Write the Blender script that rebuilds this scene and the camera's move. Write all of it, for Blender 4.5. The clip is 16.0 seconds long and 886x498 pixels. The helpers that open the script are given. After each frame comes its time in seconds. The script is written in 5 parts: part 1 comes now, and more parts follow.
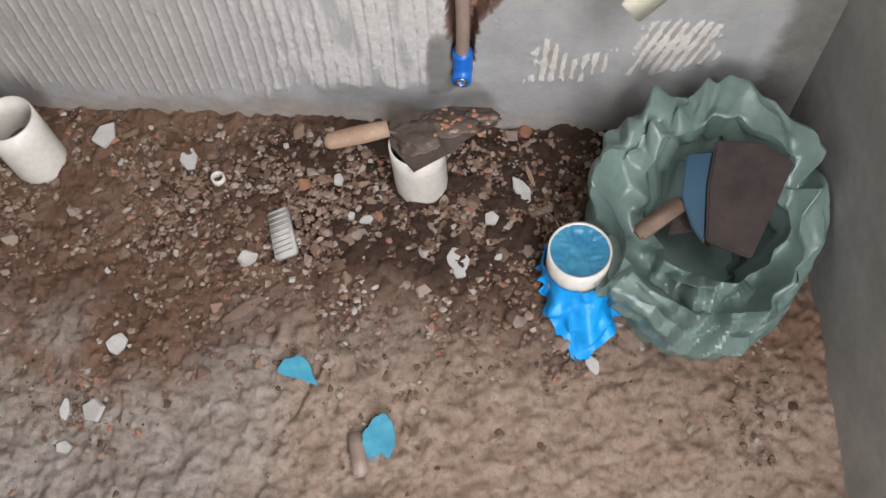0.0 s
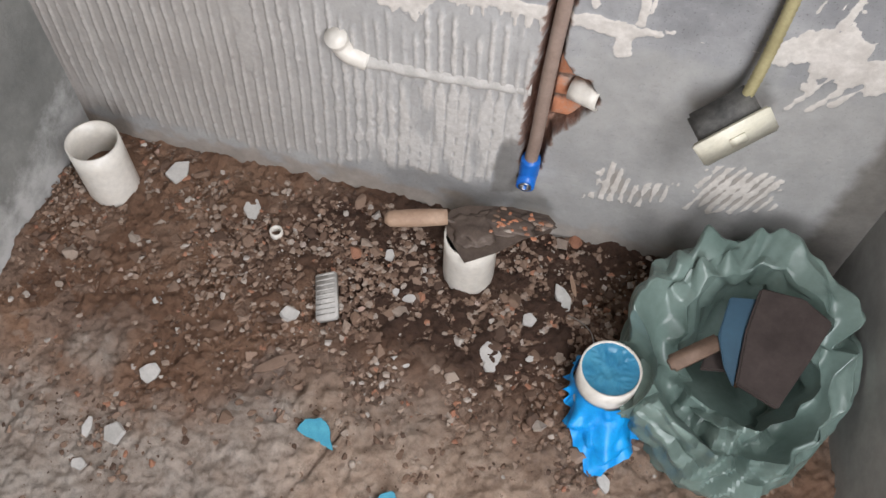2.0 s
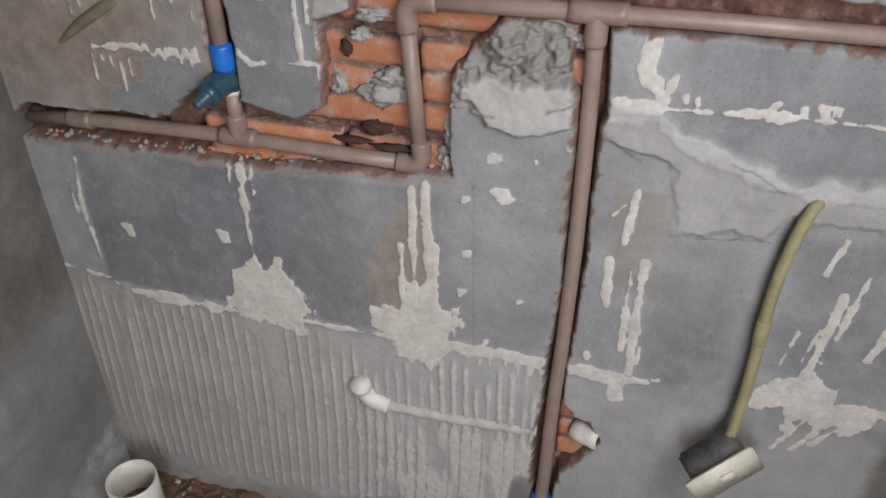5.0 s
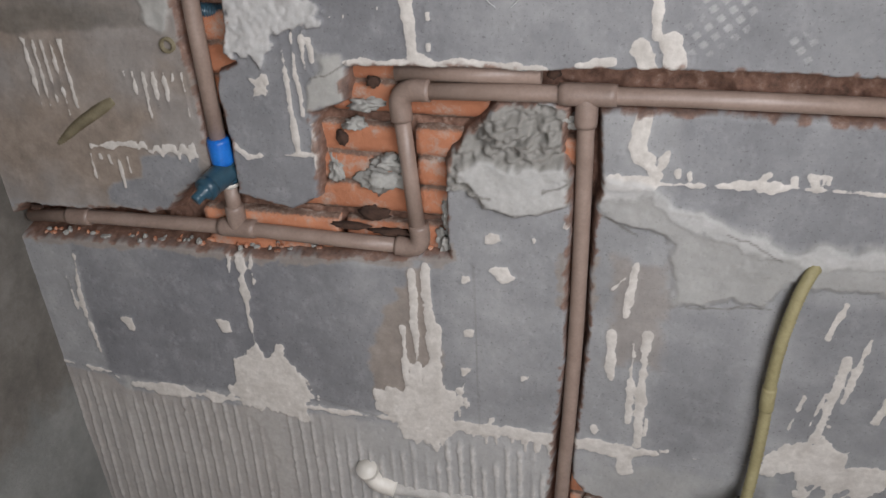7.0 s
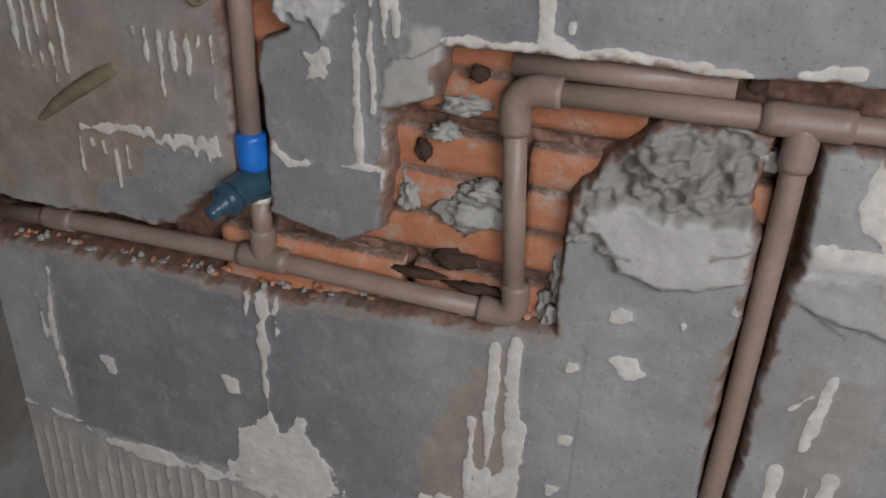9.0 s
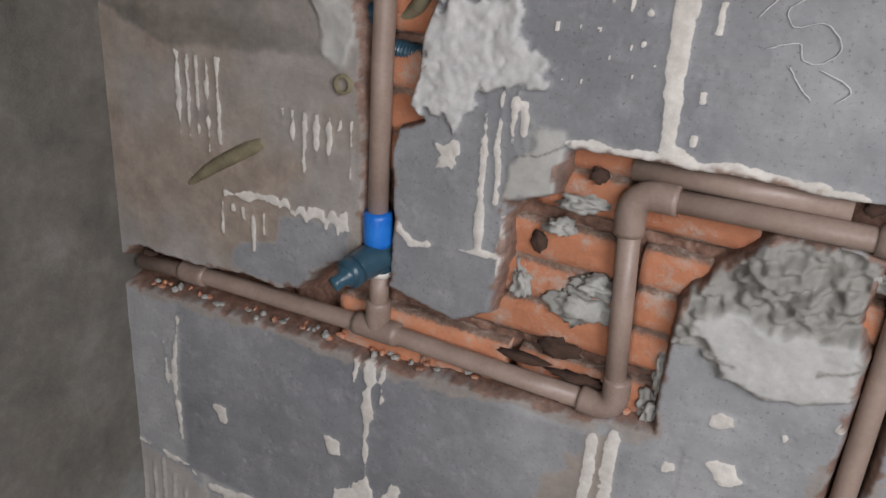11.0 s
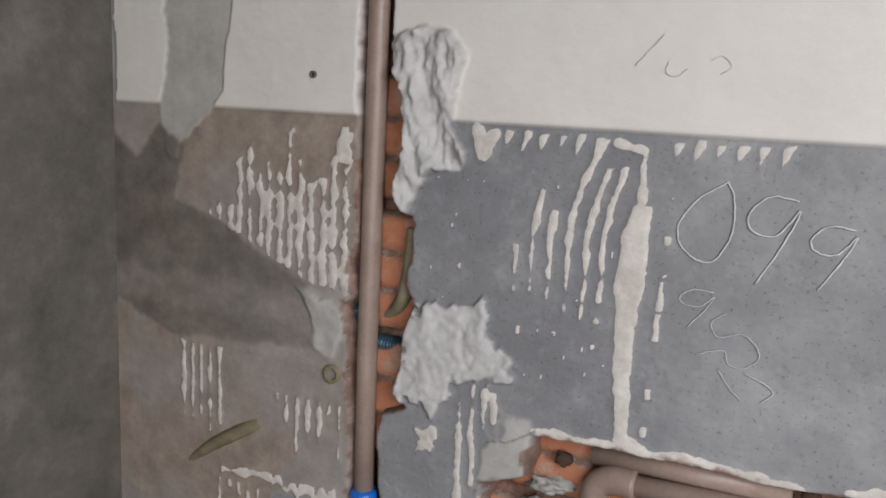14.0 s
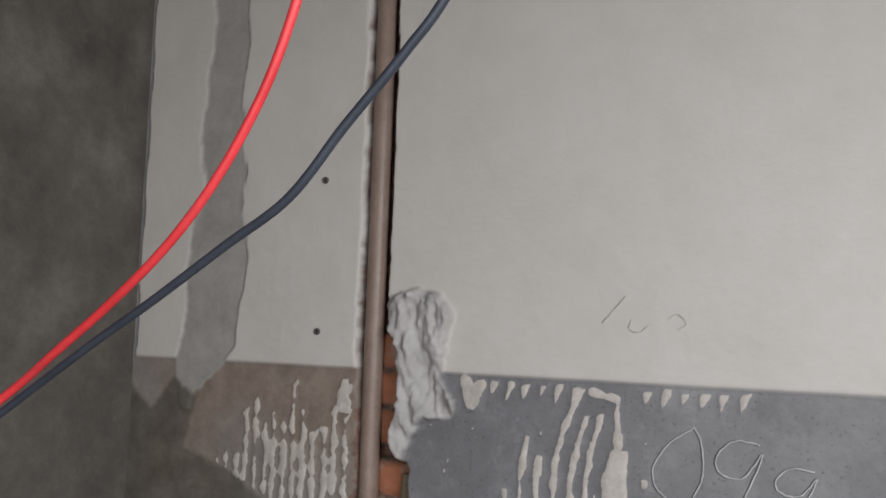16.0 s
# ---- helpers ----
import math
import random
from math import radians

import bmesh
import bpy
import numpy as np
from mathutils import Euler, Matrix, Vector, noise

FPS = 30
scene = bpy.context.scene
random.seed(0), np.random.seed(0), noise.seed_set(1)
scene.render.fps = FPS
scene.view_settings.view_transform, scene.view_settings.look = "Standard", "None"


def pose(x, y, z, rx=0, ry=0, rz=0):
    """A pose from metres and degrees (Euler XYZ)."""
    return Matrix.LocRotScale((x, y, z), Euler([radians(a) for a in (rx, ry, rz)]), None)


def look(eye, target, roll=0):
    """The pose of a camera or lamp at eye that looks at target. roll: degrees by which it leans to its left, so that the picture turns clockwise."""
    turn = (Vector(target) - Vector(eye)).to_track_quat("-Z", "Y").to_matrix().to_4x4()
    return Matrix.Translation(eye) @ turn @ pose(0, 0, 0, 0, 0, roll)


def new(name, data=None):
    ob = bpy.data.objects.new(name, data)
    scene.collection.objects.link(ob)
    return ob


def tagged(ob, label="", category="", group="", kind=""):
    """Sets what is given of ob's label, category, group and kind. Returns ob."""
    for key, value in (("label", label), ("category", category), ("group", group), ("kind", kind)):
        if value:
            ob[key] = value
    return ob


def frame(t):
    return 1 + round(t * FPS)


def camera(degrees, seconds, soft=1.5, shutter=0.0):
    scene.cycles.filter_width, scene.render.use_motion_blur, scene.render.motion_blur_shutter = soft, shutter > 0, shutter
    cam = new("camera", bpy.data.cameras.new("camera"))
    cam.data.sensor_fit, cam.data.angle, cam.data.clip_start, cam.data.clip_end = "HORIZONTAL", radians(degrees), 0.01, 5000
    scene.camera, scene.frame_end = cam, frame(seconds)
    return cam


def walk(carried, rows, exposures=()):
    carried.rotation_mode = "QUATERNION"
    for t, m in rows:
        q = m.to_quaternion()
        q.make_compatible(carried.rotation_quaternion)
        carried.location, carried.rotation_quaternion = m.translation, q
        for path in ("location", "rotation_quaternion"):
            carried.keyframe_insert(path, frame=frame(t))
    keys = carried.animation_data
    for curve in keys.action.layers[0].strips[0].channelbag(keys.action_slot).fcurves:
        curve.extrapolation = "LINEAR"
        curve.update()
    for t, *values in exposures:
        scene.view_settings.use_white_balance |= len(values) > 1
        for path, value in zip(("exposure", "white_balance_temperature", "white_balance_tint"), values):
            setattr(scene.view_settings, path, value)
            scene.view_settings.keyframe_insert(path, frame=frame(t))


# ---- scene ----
cam = camera(55.2, 16.0)
PATH = [
    (0, (1.0, -0.923, 1.314), (0.831, -0.02, -0.463), -6.4),
    (0.5, (0.967, -0.921, 1.324), (0.804, -0.01, -0.449), -0.8),
    (1, (0.949, -0.924, 1.33), (0.782, -0.001, -0.437), 2.9),
    (1.5, (0.949, -0.928, 1.343), (0.749, 0.028, -0.402), 3.0),
    (2, (0.964, -0.928, 1.368), (0.719, 0.114, -0.321), 2.0),
    (2.5, (0.971, -0.941, 1.391), (0.691, 0.218, -0.215), 1.7),
    (3, (0.975, -0.957, 1.411), (0.671, 0.314, -0.103), 1.7),
    (3.5, (0.986, -0.965, 1.432), (0.649, 0.409, 0.018), 1.2),
    (4, (0.995, -0.978, 1.453), (0.622, 0.48, 0.135), 0.7),
    (4.5, (1.005, -0.991, 1.47), (0.596, 0.523, 0.229), 0.1),
    (5, (1.01, -1.002, 1.484), (0.551, 0.559, 0.32), -0.6),
    (5.2, (1.002, -1.005, 1.491), (0.544, 0.578, 0.359), -0.6),
    (7.3, (0.991, -1.0, 1.508), (0.533, 0.669, 0.506), -2.7),
    (7.5, (0.968, -0.999, 1.497), (0.512, 0.684, 0.518), -0.7),
    (8, (0.941, -0.932, 1.468), (0.476, 0.76, 0.507), -0.1),
    (8.5, (0.884, -0.777, 1.388), (0.405, 0.912, 0.431), 0.7),
    (9, (0.834, -0.714, 1.353), (0.3, 0.954, 0.387), 2.4),
    (9.2, (0.826, -0.706, 1.355), (0.252, 0.941, 0.377), 2.6),
    (11.3, (0.827, -0.755, 1.399), (0.041, 0.897, 0.591), 4.0),
    (11.5, (0.821, -0.752, 1.417), (0.035, 0.905, 0.62), 3.4),
    (12, (0.824, -0.768, 1.437), (0.016, 0.922, 0.737), 3.3),
    (12.5, (0.839, -0.773, 1.448), (-0.006, 0.942, 0.862), 3.1),
    (13, (0.853, -0.784, 1.46), (-0.004, 0.955, 0.968), 3.1),
    (13.5, (0.87, -0.791, 1.474), (0.002, 0.959, 1.046), 2.9),
    (14, (0.881, -0.801, 1.49), (0.004, 0.962, 1.139), 2.7),
    (14.5, (0.896, -0.813, 1.504), (0.006, 0.963, 1.273), 2.1),
    (15, (0.911, -0.834, 1.523), (0.009, 0.948, 1.415), 1.6),
    (15.5, (0.921, -0.85, 1.529), (0.011, 0.931, 1.544), 1.5),
    (16, (0.935, -0.868, 1.518), (0.015, 0.898, 1.703), 1.6),
]
walk(cam, [(t, look(eye, target, roll)) for t, eye, target, roll in PATH],
     [(0.0, 0.38), (1.5, 0.35), (3.0, 0.04), (4.0, -0.16), (5.2, -0.42), (7.5, -0.48), (8.5, -0.86), (9.2, -0.74), (12.0, -0.34), (14.5, -0.60), (16.0, -0.88)])
# ---- world and light ----
world = bpy.data.worlds.new("world")
scene.world = world
world.use_nodes = True
wn = world.node_tree
sky = wn.nodes.new("ShaderNodeTexSky")
sky.sky_type, sky.sun_disc = "NISHITA", False
sky.sun_elevation, sky.sun_rotation = radians(40), radians(120)
wn.links.new(sky.outputs[0], wn.nodes["Background"].inputs[0])
wn.nodes["Background"].inputs[1].default_value = 0.12


def window_light(name, m, sx, sz, watts, colour):
    lamp = bpy.data.lights.new(name, "AREA")
    lamp.shape, lamp.size, lamp.size_y, lamp.energy, lamp.color = "RECTANGLE", sx, sz, watts, colour
    ob = new(name, lamp)
    ob.matrix_world = m
    return ob


# daylight in the window of the side wall and in the doorway behind the camera
window_light("window_daylight", look((1.60, -0.98, 1.66), (0.85, -0.25, 0.55)), 0.60, 0.75, 26.0, (0.96, 0.95, 0.985))
window_light("door_daylight", look((1.40, -2.42, 1.15), (0.95, -0.6, 0.1)), 0.6, 1.5, 32.0, (0.96, 0.95, 0.985))


# ---- materials ----
def mat(name):
    m = bpy.data.materials.new(name)
    m.use_nodes = True
    nt = m.node_tree
    return m, nt, nt.nodes["Principled BSDF"]


def node(nt, kind, **props):
    n = nt.nodes.new(kind)
    for k, v in props.items():
        n.inputs[k].default_value = v
    return n


def noise_tex(nt, scale, detail=6.0, rough=0.6, coords="Object"):
    tc = nt.nodes.new("ShaderNodeTexCoord")
    n = node(nt, "ShaderNodeTexNoise", Scale=scale, Detail=detail, Roughness=rough)
    nt.links.new(tc.outputs[coords], n.inputs["Vector"])
    return n.outputs["Fac"]


def ramp(nt, fac, stops):
    r = nt.nodes.new("ShaderNodeValToRGB")
    el = r.color_ramp.elements
    while len(el) < len(stops):
        el.new(0.5)
    for e, (p, c) in zip(el, stops):
        e.position, e.color = p, (*c, 1)
    nt.links.new(fac, r.inputs[0])
    return r.outputs[0]


def mix(nt, fac, a, b, kind="MIX"):
    n = nt.nodes.new("ShaderNodeMix")
    n.data_type, n.blend_type = "RGBA", kind
    for sock, v in ((n.inputs[0], fac), (n.inputs[6], a), (n.inputs[7], b)):
        if isinstance(v, (int, float)):
            sock.default_value = v
        elif isinstance(v, tuple):
            sock.default_value = (*v, 1)
        else:
            nt.links.new(v, sock)
    return n.outputs[2]


def bump(nt, bsdf, fac, strength, distance=0.002):
    b = node(nt, "ShaderNodeBump", Strength=strength, Distance=distance)
    nt.links.new(fac, b.inputs["Height"])
    nt.links.new(b.outputs[0], bsdf.inputs["Normal"])


def plain(name, a, b, scale=30, rough=0.6, bump_s=0.3, metal=0.0, coords="Object", detail=6.0):
    """Two tones of one colour, mottled at two scales, with fine relief."""
    m, nt, bs = mat(name)
    big = ramp(nt, noise_tex(nt, scale, detail, 0.65, coords), [(0.3, a), (0.7, b)])
    fine = ramp(nt, noise_tex(nt, scale * 9, 4, 0.6, coords), [(0.3, (0.82,) * 3), (0.7, (1.0,) * 3)])
    nt.links.new(mix(nt, 0.8, big, fine, "MULTIPLY"), bs.inputs["Base Color"])
    bs.inputs["Roughness"].default_value, bs.inputs["Metallic"].default_value = rough, metal
    if bump_s:
        bump(nt, bs, noise_tex(nt, scale * 4, 6, 0.7, coords), bump_s)
    return m


def attr(nt, name):
    a = nt.nodes.new("ShaderNodeAttribute")
    a.attribute_name = name
    return a.outputs["Fac"]


def crisp(nt, fac, lo=0.40, hi=0.56, grain=0.34):
    """A mask with its edge broken up by fine grain."""
    n = noise_tex(nt, 190, 4, 0.65)
    add = nt.nodes.new("ShaderNodeMath")
    add.operation = "MULTIPLY_ADD"
    nt.links.new(n, add.inputs[0])
    add.inputs[1].default_value = grain
    shift = nt.nodes.new("ShaderNodeMath")
    shift.operation = "SUBTRACT"
    nt.links.new(fac, shift.inputs[0])
    shift.inputs[1].default_value = grain / 2
    nt.links.new(shift.outputs[0], add.inputs[2])
    return ramp(nt, add.outputs[0], [(lo, (0, 0, 0)), (hi, (1, 1, 1))])


def wall_material():
    """Stripped tile wall: grey bed, pale adhesive, beige adhesive, cement, paint, broken brick, and damp with painted
    corner shade, by the mask of each.
    """
    m, nt, bs = mat("stripped_wall")
    mid = noise_tex(nt, 7, 10, 0.70)
    fine = noise_tex(nt, 90, 6, 0.7)
    blotch = noise_tex(nt, 24, 8, 0.72)
    col = ramp(nt, mid, [(0.28, (0.205, 0.207, 0.210)), (0.5, (0.285, 0.287, 0.290)), (0.72, (0.405, 0.405, 0.402))])
    speck = ramp(nt, noise_tex(nt, 260, 2, 0.5), [(0.30, (0.55,) * 3), (0.38, (1,) * 3)])
    slate = ramp(nt, mid, [(0.28, (0.108, 0.109, 0.120)), (0.55, (0.172, 0.174, 0.187)), (0.78, (0.262, 0.264, 0.272))])
    col = mix(nt, attr(nt, "slate"), col, slate)
    col = mix(nt, ramp(nt, blotch, [(0.52, (0, 0, 0)), (0.80, (0.55, 0.55, 0.55))]), col, (0.40, 0.40, 0.405))
    col = mix(nt, 0.7, col, speck, "MULTIPLY")
    beige = ramp(nt, blotch, [(0.28, (0.170, 0.140, 0.114)), (0.5, (0.258, 0.211, 0.173)), (0.72, (0.360, 0.300, 0.250))])
    col = mix(nt, attr(nt, "beige"), col, beige)
    cement = ramp(nt, noise_tex(nt, 18, 10, 0.75), [(0.25, (0.27, 0.265, 0.245)), (0.75, (0.48, 0.47, 0.44))])
    col = mix(nt, attr(nt, "cement"), col, cement)
    col = mix(nt, attr(nt, "ridge"), col, ramp(nt, fine, [(0.3, (0.42, 0.40, 0.375)), (0.7, (0.58, 0.565, 0.54))]))
    pale = ramp(nt, fine, [(0.3, (0.53, 0.50, 0.46)), (0.7, (0.68, 0.645, 0.60))])
    pale = mix(nt, ramp(nt, blotch, [(0.42, (0, 0, 0)), (0.64, (0.65, 0.65, 0.65))]), pale, (0.40, 0.37, 0.335))
    col = mix(nt, crisp(nt, attr(nt, "pale")), col, pale)
    grout = ramp(nt, blotch, [(0.28, (0.36, 0.356, 0.345)), (0.7, (0.56, 0.553, 0.54))])
    col = mix(nt, crisp(nt, attr(nt, "grout"), 0.2, 0.85, 0.45), col, grout)
    paint = ramp(nt, mid, [(0.2, (0.57, 0.548, 0.505)), (0.6, (0.64, 0.622, 0.585)), (0.85, (0.67, 0.655, 0.62))])
    col = mix(nt, attr(nt, "paint"), col, paint)
    damp_shade = ramp(nt, blotch, [(0.3, (0.065, 0.057, 0.045)), (0.75, (0.165, 0.150, 0.128))])
    col = mix(nt, attr(nt, "damp_shade"), col, damp_shade)
    raw = ramp(nt, noise_tex(nt, 55, 8, 0.7), [(0.3, (0.075, 0.042, 0.03)), (0.55, (0.21, 0.115, 0.08)), (0.75, (0.36, 0.27, 0.22))])
    col = mix(nt, attr(nt, "raw"), col, raw)
    nt.links.new(col, bs.inputs["Base Color"])
    bs.inputs["Roughness"].default_value = 0.85
    bump(nt, bs, noise_tex(nt, 160, 8, 0.7), 0.35, 0.0015)
    return m


def brick_material():
    m, nt, bs = mat("orange_brick")
    info = nt.nodes.new("ShaderNodeObjectInfo")
    a = ramp(nt, noise_tex(nt, 14, 8, 0.7), [(0.25, (0.40, 0.15, 0.075)), (0.5, (0.56, 0.235, 0.125)), (0.8, (0.60, 0.33, 0.21))])
    tone = ramp(nt, info.outputs["Random"], [(0.0, (0.72, 0.68, 0.66)), (1.0, (1.0, 1.0, 1.0))])
    a = mix(nt, 1.0, a, tone, "MULTIPLY")
    dust = ramp(nt, noise_tex(nt, 30, 8, 0.75), [(0.5, (0, 0, 0)), (0.7, (1, 1, 1))])
    a = mix(nt, dust, a, (0.40, 0.35, 0.30))
    filled = ramp(nt, noise_tex(nt, 70, 8, 0.75), [(0.32, (0.10, 0.055, 0.04)), (0.52, (0.24, 0.16, 0.12)), (0.70, (0.42, 0.38, 0.34))])
    nt.links.new(mix(nt, crisp(nt, attr(nt, "groove"), 0.35, 0.65, 0.9), a, filled), bs.inputs["Base Color"])
    bs.inputs["Roughness"].default_value = 0.85
    bump(nt, bs, noise_tex(nt, 120, 8, 0.7), 0.7, 0.004)
    return m


def soil_material():
    m, nt, bs = mat("bare_soil")
    col = ramp(nt, noise_tex(nt, 4.5, 12, 0.70), [(0.28, (0.125, 0.062, 0.036)), (0.5, (0.30, 0.168, 0.103)), (0.72, (0.47, 0.30, 0.20))])
    dust = ramp(nt, noise_tex(nt, 30, 10, 0.75), [(0.3, (0.40, 0.275, 0.20)), (0.52, (0.60, 0.45, 0.345)), (0.72, (0.76, 0.61, 0.495))])
    ash = ramp(nt, noise_tex(nt, 26, 10, 0.75), [(0.3, (0.36, 0.31, 0.265)), (0.52, (0.58, 0.525, 0.47)), (0.72, (0.78, 0.74, 0.69))])
    dust = mix(nt, attr(nt, "ashen"), dust, ash)
    col = mix(nt, attr(nt, "dusty"), col, dust)
    col = mix(nt, attr(nt, "moist"), col, (0.085, 0.044, 0.027))
    grain = ramp(nt, noise_tex(nt, 75, 10, 0.78), [(0.33, (0.50, 0.47, 0.45)), (0.50, (0.95, 0.94, 0.93)), (0.72, (1.12, 1.1, 1.08))])
    nt.links.new(mix(nt, 0.85, col, grain, "MULTIPLY"), bs.inputs["Base Color"])
    bs.inputs["Roughness"].default_value = 0.95
    bump(nt, bs, noise_tex(nt, 55, 12, 0.80), 1.0, 0.016)
    return m


def stone_material(name, by_island=False):
    m, nt, bs = mat(name)
    if by_island:
        rnd = nt.nodes.new("ShaderNodeNewGeometry").outputs["Random Per Island"]
    else:
        rnd = nt.nodes.new("ShaderNodeObjectInfo").outputs["Random"]
    tone = ramp(nt, rnd, [(0.0, (0.10, 0.060, 0.042)), (0.35, (0.20, 0.125, 0.085)), (0.70, (0.30, 0.205, 0.150)),
                          (0.90, (0.38, 0.31, 0.255)), (0.955, (0.52, 0.475, 0.43)), (0.962, (0.34, 0.155, 0.095)), (1.0, (0.42, 0.21, 0.13))])
    fine = ramp(nt, noise_tex(nt, 80, 8, 0.7), [(0.3, (0.62,) * 3), (0.7, (1.08,) * 3)])
    nt.links.new(mix(nt, 0.9, tone, fine, "MULTIPLY"), bs.inputs["Base Color"])
    bs.inputs["Roughness"].default_value = 0.9
    bump(nt, bs, noise_tex(nt, 220, 6, 0.7), 0.5)
    return m


def dimmed_render():
    """Grey cement render, plain below, with a ragged brown dimming painted over its upper part and lime bloom at the
    foot.
    """
    m, nt, bs = mat("dimmed_cement_render")
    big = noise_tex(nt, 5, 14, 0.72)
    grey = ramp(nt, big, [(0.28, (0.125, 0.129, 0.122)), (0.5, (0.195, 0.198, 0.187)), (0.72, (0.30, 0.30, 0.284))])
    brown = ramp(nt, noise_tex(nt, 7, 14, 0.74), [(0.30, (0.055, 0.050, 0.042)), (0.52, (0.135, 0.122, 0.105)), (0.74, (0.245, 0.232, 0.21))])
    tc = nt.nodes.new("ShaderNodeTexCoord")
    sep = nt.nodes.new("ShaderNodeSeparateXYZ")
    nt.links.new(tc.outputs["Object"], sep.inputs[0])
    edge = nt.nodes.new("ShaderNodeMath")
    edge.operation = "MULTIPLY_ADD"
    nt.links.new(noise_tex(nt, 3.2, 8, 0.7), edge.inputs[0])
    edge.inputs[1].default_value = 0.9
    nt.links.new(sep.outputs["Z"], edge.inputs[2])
    # the dimmer upper wall is put into the colour, by height and noise
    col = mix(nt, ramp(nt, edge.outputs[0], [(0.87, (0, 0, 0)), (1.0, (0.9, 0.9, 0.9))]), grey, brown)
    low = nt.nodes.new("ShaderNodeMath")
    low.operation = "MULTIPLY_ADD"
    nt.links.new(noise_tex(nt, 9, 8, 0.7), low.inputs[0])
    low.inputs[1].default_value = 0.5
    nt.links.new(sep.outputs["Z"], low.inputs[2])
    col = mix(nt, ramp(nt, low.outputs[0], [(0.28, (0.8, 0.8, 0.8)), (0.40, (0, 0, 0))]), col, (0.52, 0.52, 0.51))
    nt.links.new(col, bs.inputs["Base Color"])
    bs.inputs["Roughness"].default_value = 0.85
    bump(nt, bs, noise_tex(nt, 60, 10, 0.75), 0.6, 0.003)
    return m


M_WALL, M_BRICK, M_SOIL = wall_material(), brick_material(), soil_material()
M_STONE, M_GRAVEL = stone_material("rubble_stone"), stone_material("fine_gravel", True)
M_RENDER = plain("grey_cement_render", (0.24, 0.235, 0.22), (0.42, 0.41, 0.385), 5, 0.85, 0.5, detail=12)
M_DIMMED = dimmed_render()
M_CEIL = plain("ceiling_plaster", (0.30, 0.295, 0.28), (0.42, 0.41, 0.39), 6, 0.9, 0.2)
M_PVC = plain("white_pvc", (0.66, 0.62, 0.55), (0.76, 0.73, 0.67), 9, 0.35, 0.05)
M_PIPE = plain("brown_pvc", (0.255, 0.185, 0.150), (0.35, 0.265, 0.22), 22, 0.42, 0.08)
M_JOINT = plain("brown_pvc_fitting", (0.215, 0.155, 0.125), (0.32, 0.24, 0.20), 26, 0.40, 0.08)
M_BLUE = plain("blue_pvc", (0.008, 0.12, 0.52), (0.02, 0.20, 0.66), 30, 0.35, 0.05)
M_VALVE = plain("dark_blue_valve_plastic", (0.02, 0.055, 0.085), (0.04, 0.10, 0.14), 30, 0.28, 0.05)
M_CLOTH = plain("bright_blue_plastic_cloth", (0.0, 0.26, 0.74), (0.01, 0.40, 0.88), 25, 0.4, 0.2)
M_FILM = plain("dusty_blue_plastic_film", (0.01, 0.16, 0.32), (0.07, 0.30, 0.44), 25, 0.35, 0.25)
M_SHARD = plain("faded_blue_plastic", (0.02, 0.22, 0.34), (0.07, 0.34, 0.45), 40, 0.5, 0.3)
M_TARP = plain("green_tarpaulin", (0.115, 0.170, 0.150), (0.205, 0.275, 0.245), 9, 0.32, 0.25)
M_WOOD = plain("worn_wood", (0.30, 0.19, 0.125), (0.47, 0.33, 0.235), 20, 0.65, 0.3)
M_OLDWOOD = plain("dark_old_wood", (0.12, 0.075, 0.052), (0.24, 0.16, 0.115), 24, 0.7, 0.4)
M_STEEL = plain("muddy_steel", (0.07, 0.05, 0.04), (0.17, 0.13, 0.105), 25, 0.55, 0.6, 0.3)
M_FELT = plain("dark_brown_felt", (0.030, 0.021, 0.018), (0.062, 0.046, 0.041), 20, 0.9, 0.5)
M_BLUEBOARD = plain("muted_blue_plastic_board", (0.012, 0.048, 0.085), (0.026, 0.085, 0.135), 15, 0.5, 0.2)
M_YELLOW = plain("dusty_yellow_conduit", (0.27, 0.235, 0.115), (0.41, 0.365, 0.20), 30, 0.6, 0.3)
M_SCRAP = plain("dull_ochre_conduit", (0.15, 0.125, 0.075), (0.27, 0.235, 0.15), 40, 0.75, 0.5)
M_PLATE = plain("cream_plastic_plate", (0.66, 0.63, 0.50), (0.77, 0.74, 0.62), 14, 0.4, 0.1)
M_BOX = plain("grey_black_box", (0.05, 0.05, 0.048), (0.17, 0.165, 0.155), 40, 0.75, 0.5)
M_MORTAR = plain("rough_mortar", (0.26, 0.255, 0.235), (0.42, 0.415, 0.385), 22, 0.95, 0.9)
M_PALE = plain("pale_tile_chip", (0.42, 0.405, 0.38), (0.60, 0.58, 0.55), 30, 0.8, 0.4)
M_RED = plain("red_wire_sheath", (0.66, 0.035, 0.04), (0.78, 0.06, 0.07), 30, 0.4, 0.0)
M_DARK = plain("dark_grey_wire_sheath", (0.028, 0.036, 0.05), (0.05, 0.06, 0.08), 30, 0.45, 0.0)
M_CHALK = plain("chalk", (0.43, 0.445, 0.45), (0.62, 0.635, 0.635), 120, 0.95, 0.2)
M_PENCIL = plain("pencil", (0.58, 0.55, 0.51), (0.66, 0.63, 0.58), 120, 0.9, 0.0)
# dark fill that stands in for the shade inside holes
M_HOLE_SHADE = plain("cavity_shade", (0.03, 0.017, 0.012), (0.085, 0.045, 0.03), 40, 0.95, 0.3)
M_METAL = plain("dull_steel", (0.35, 0.34, 0.32), (0.5, 0.49, 0.47), 30, 0.35, 0.1, 0.9)


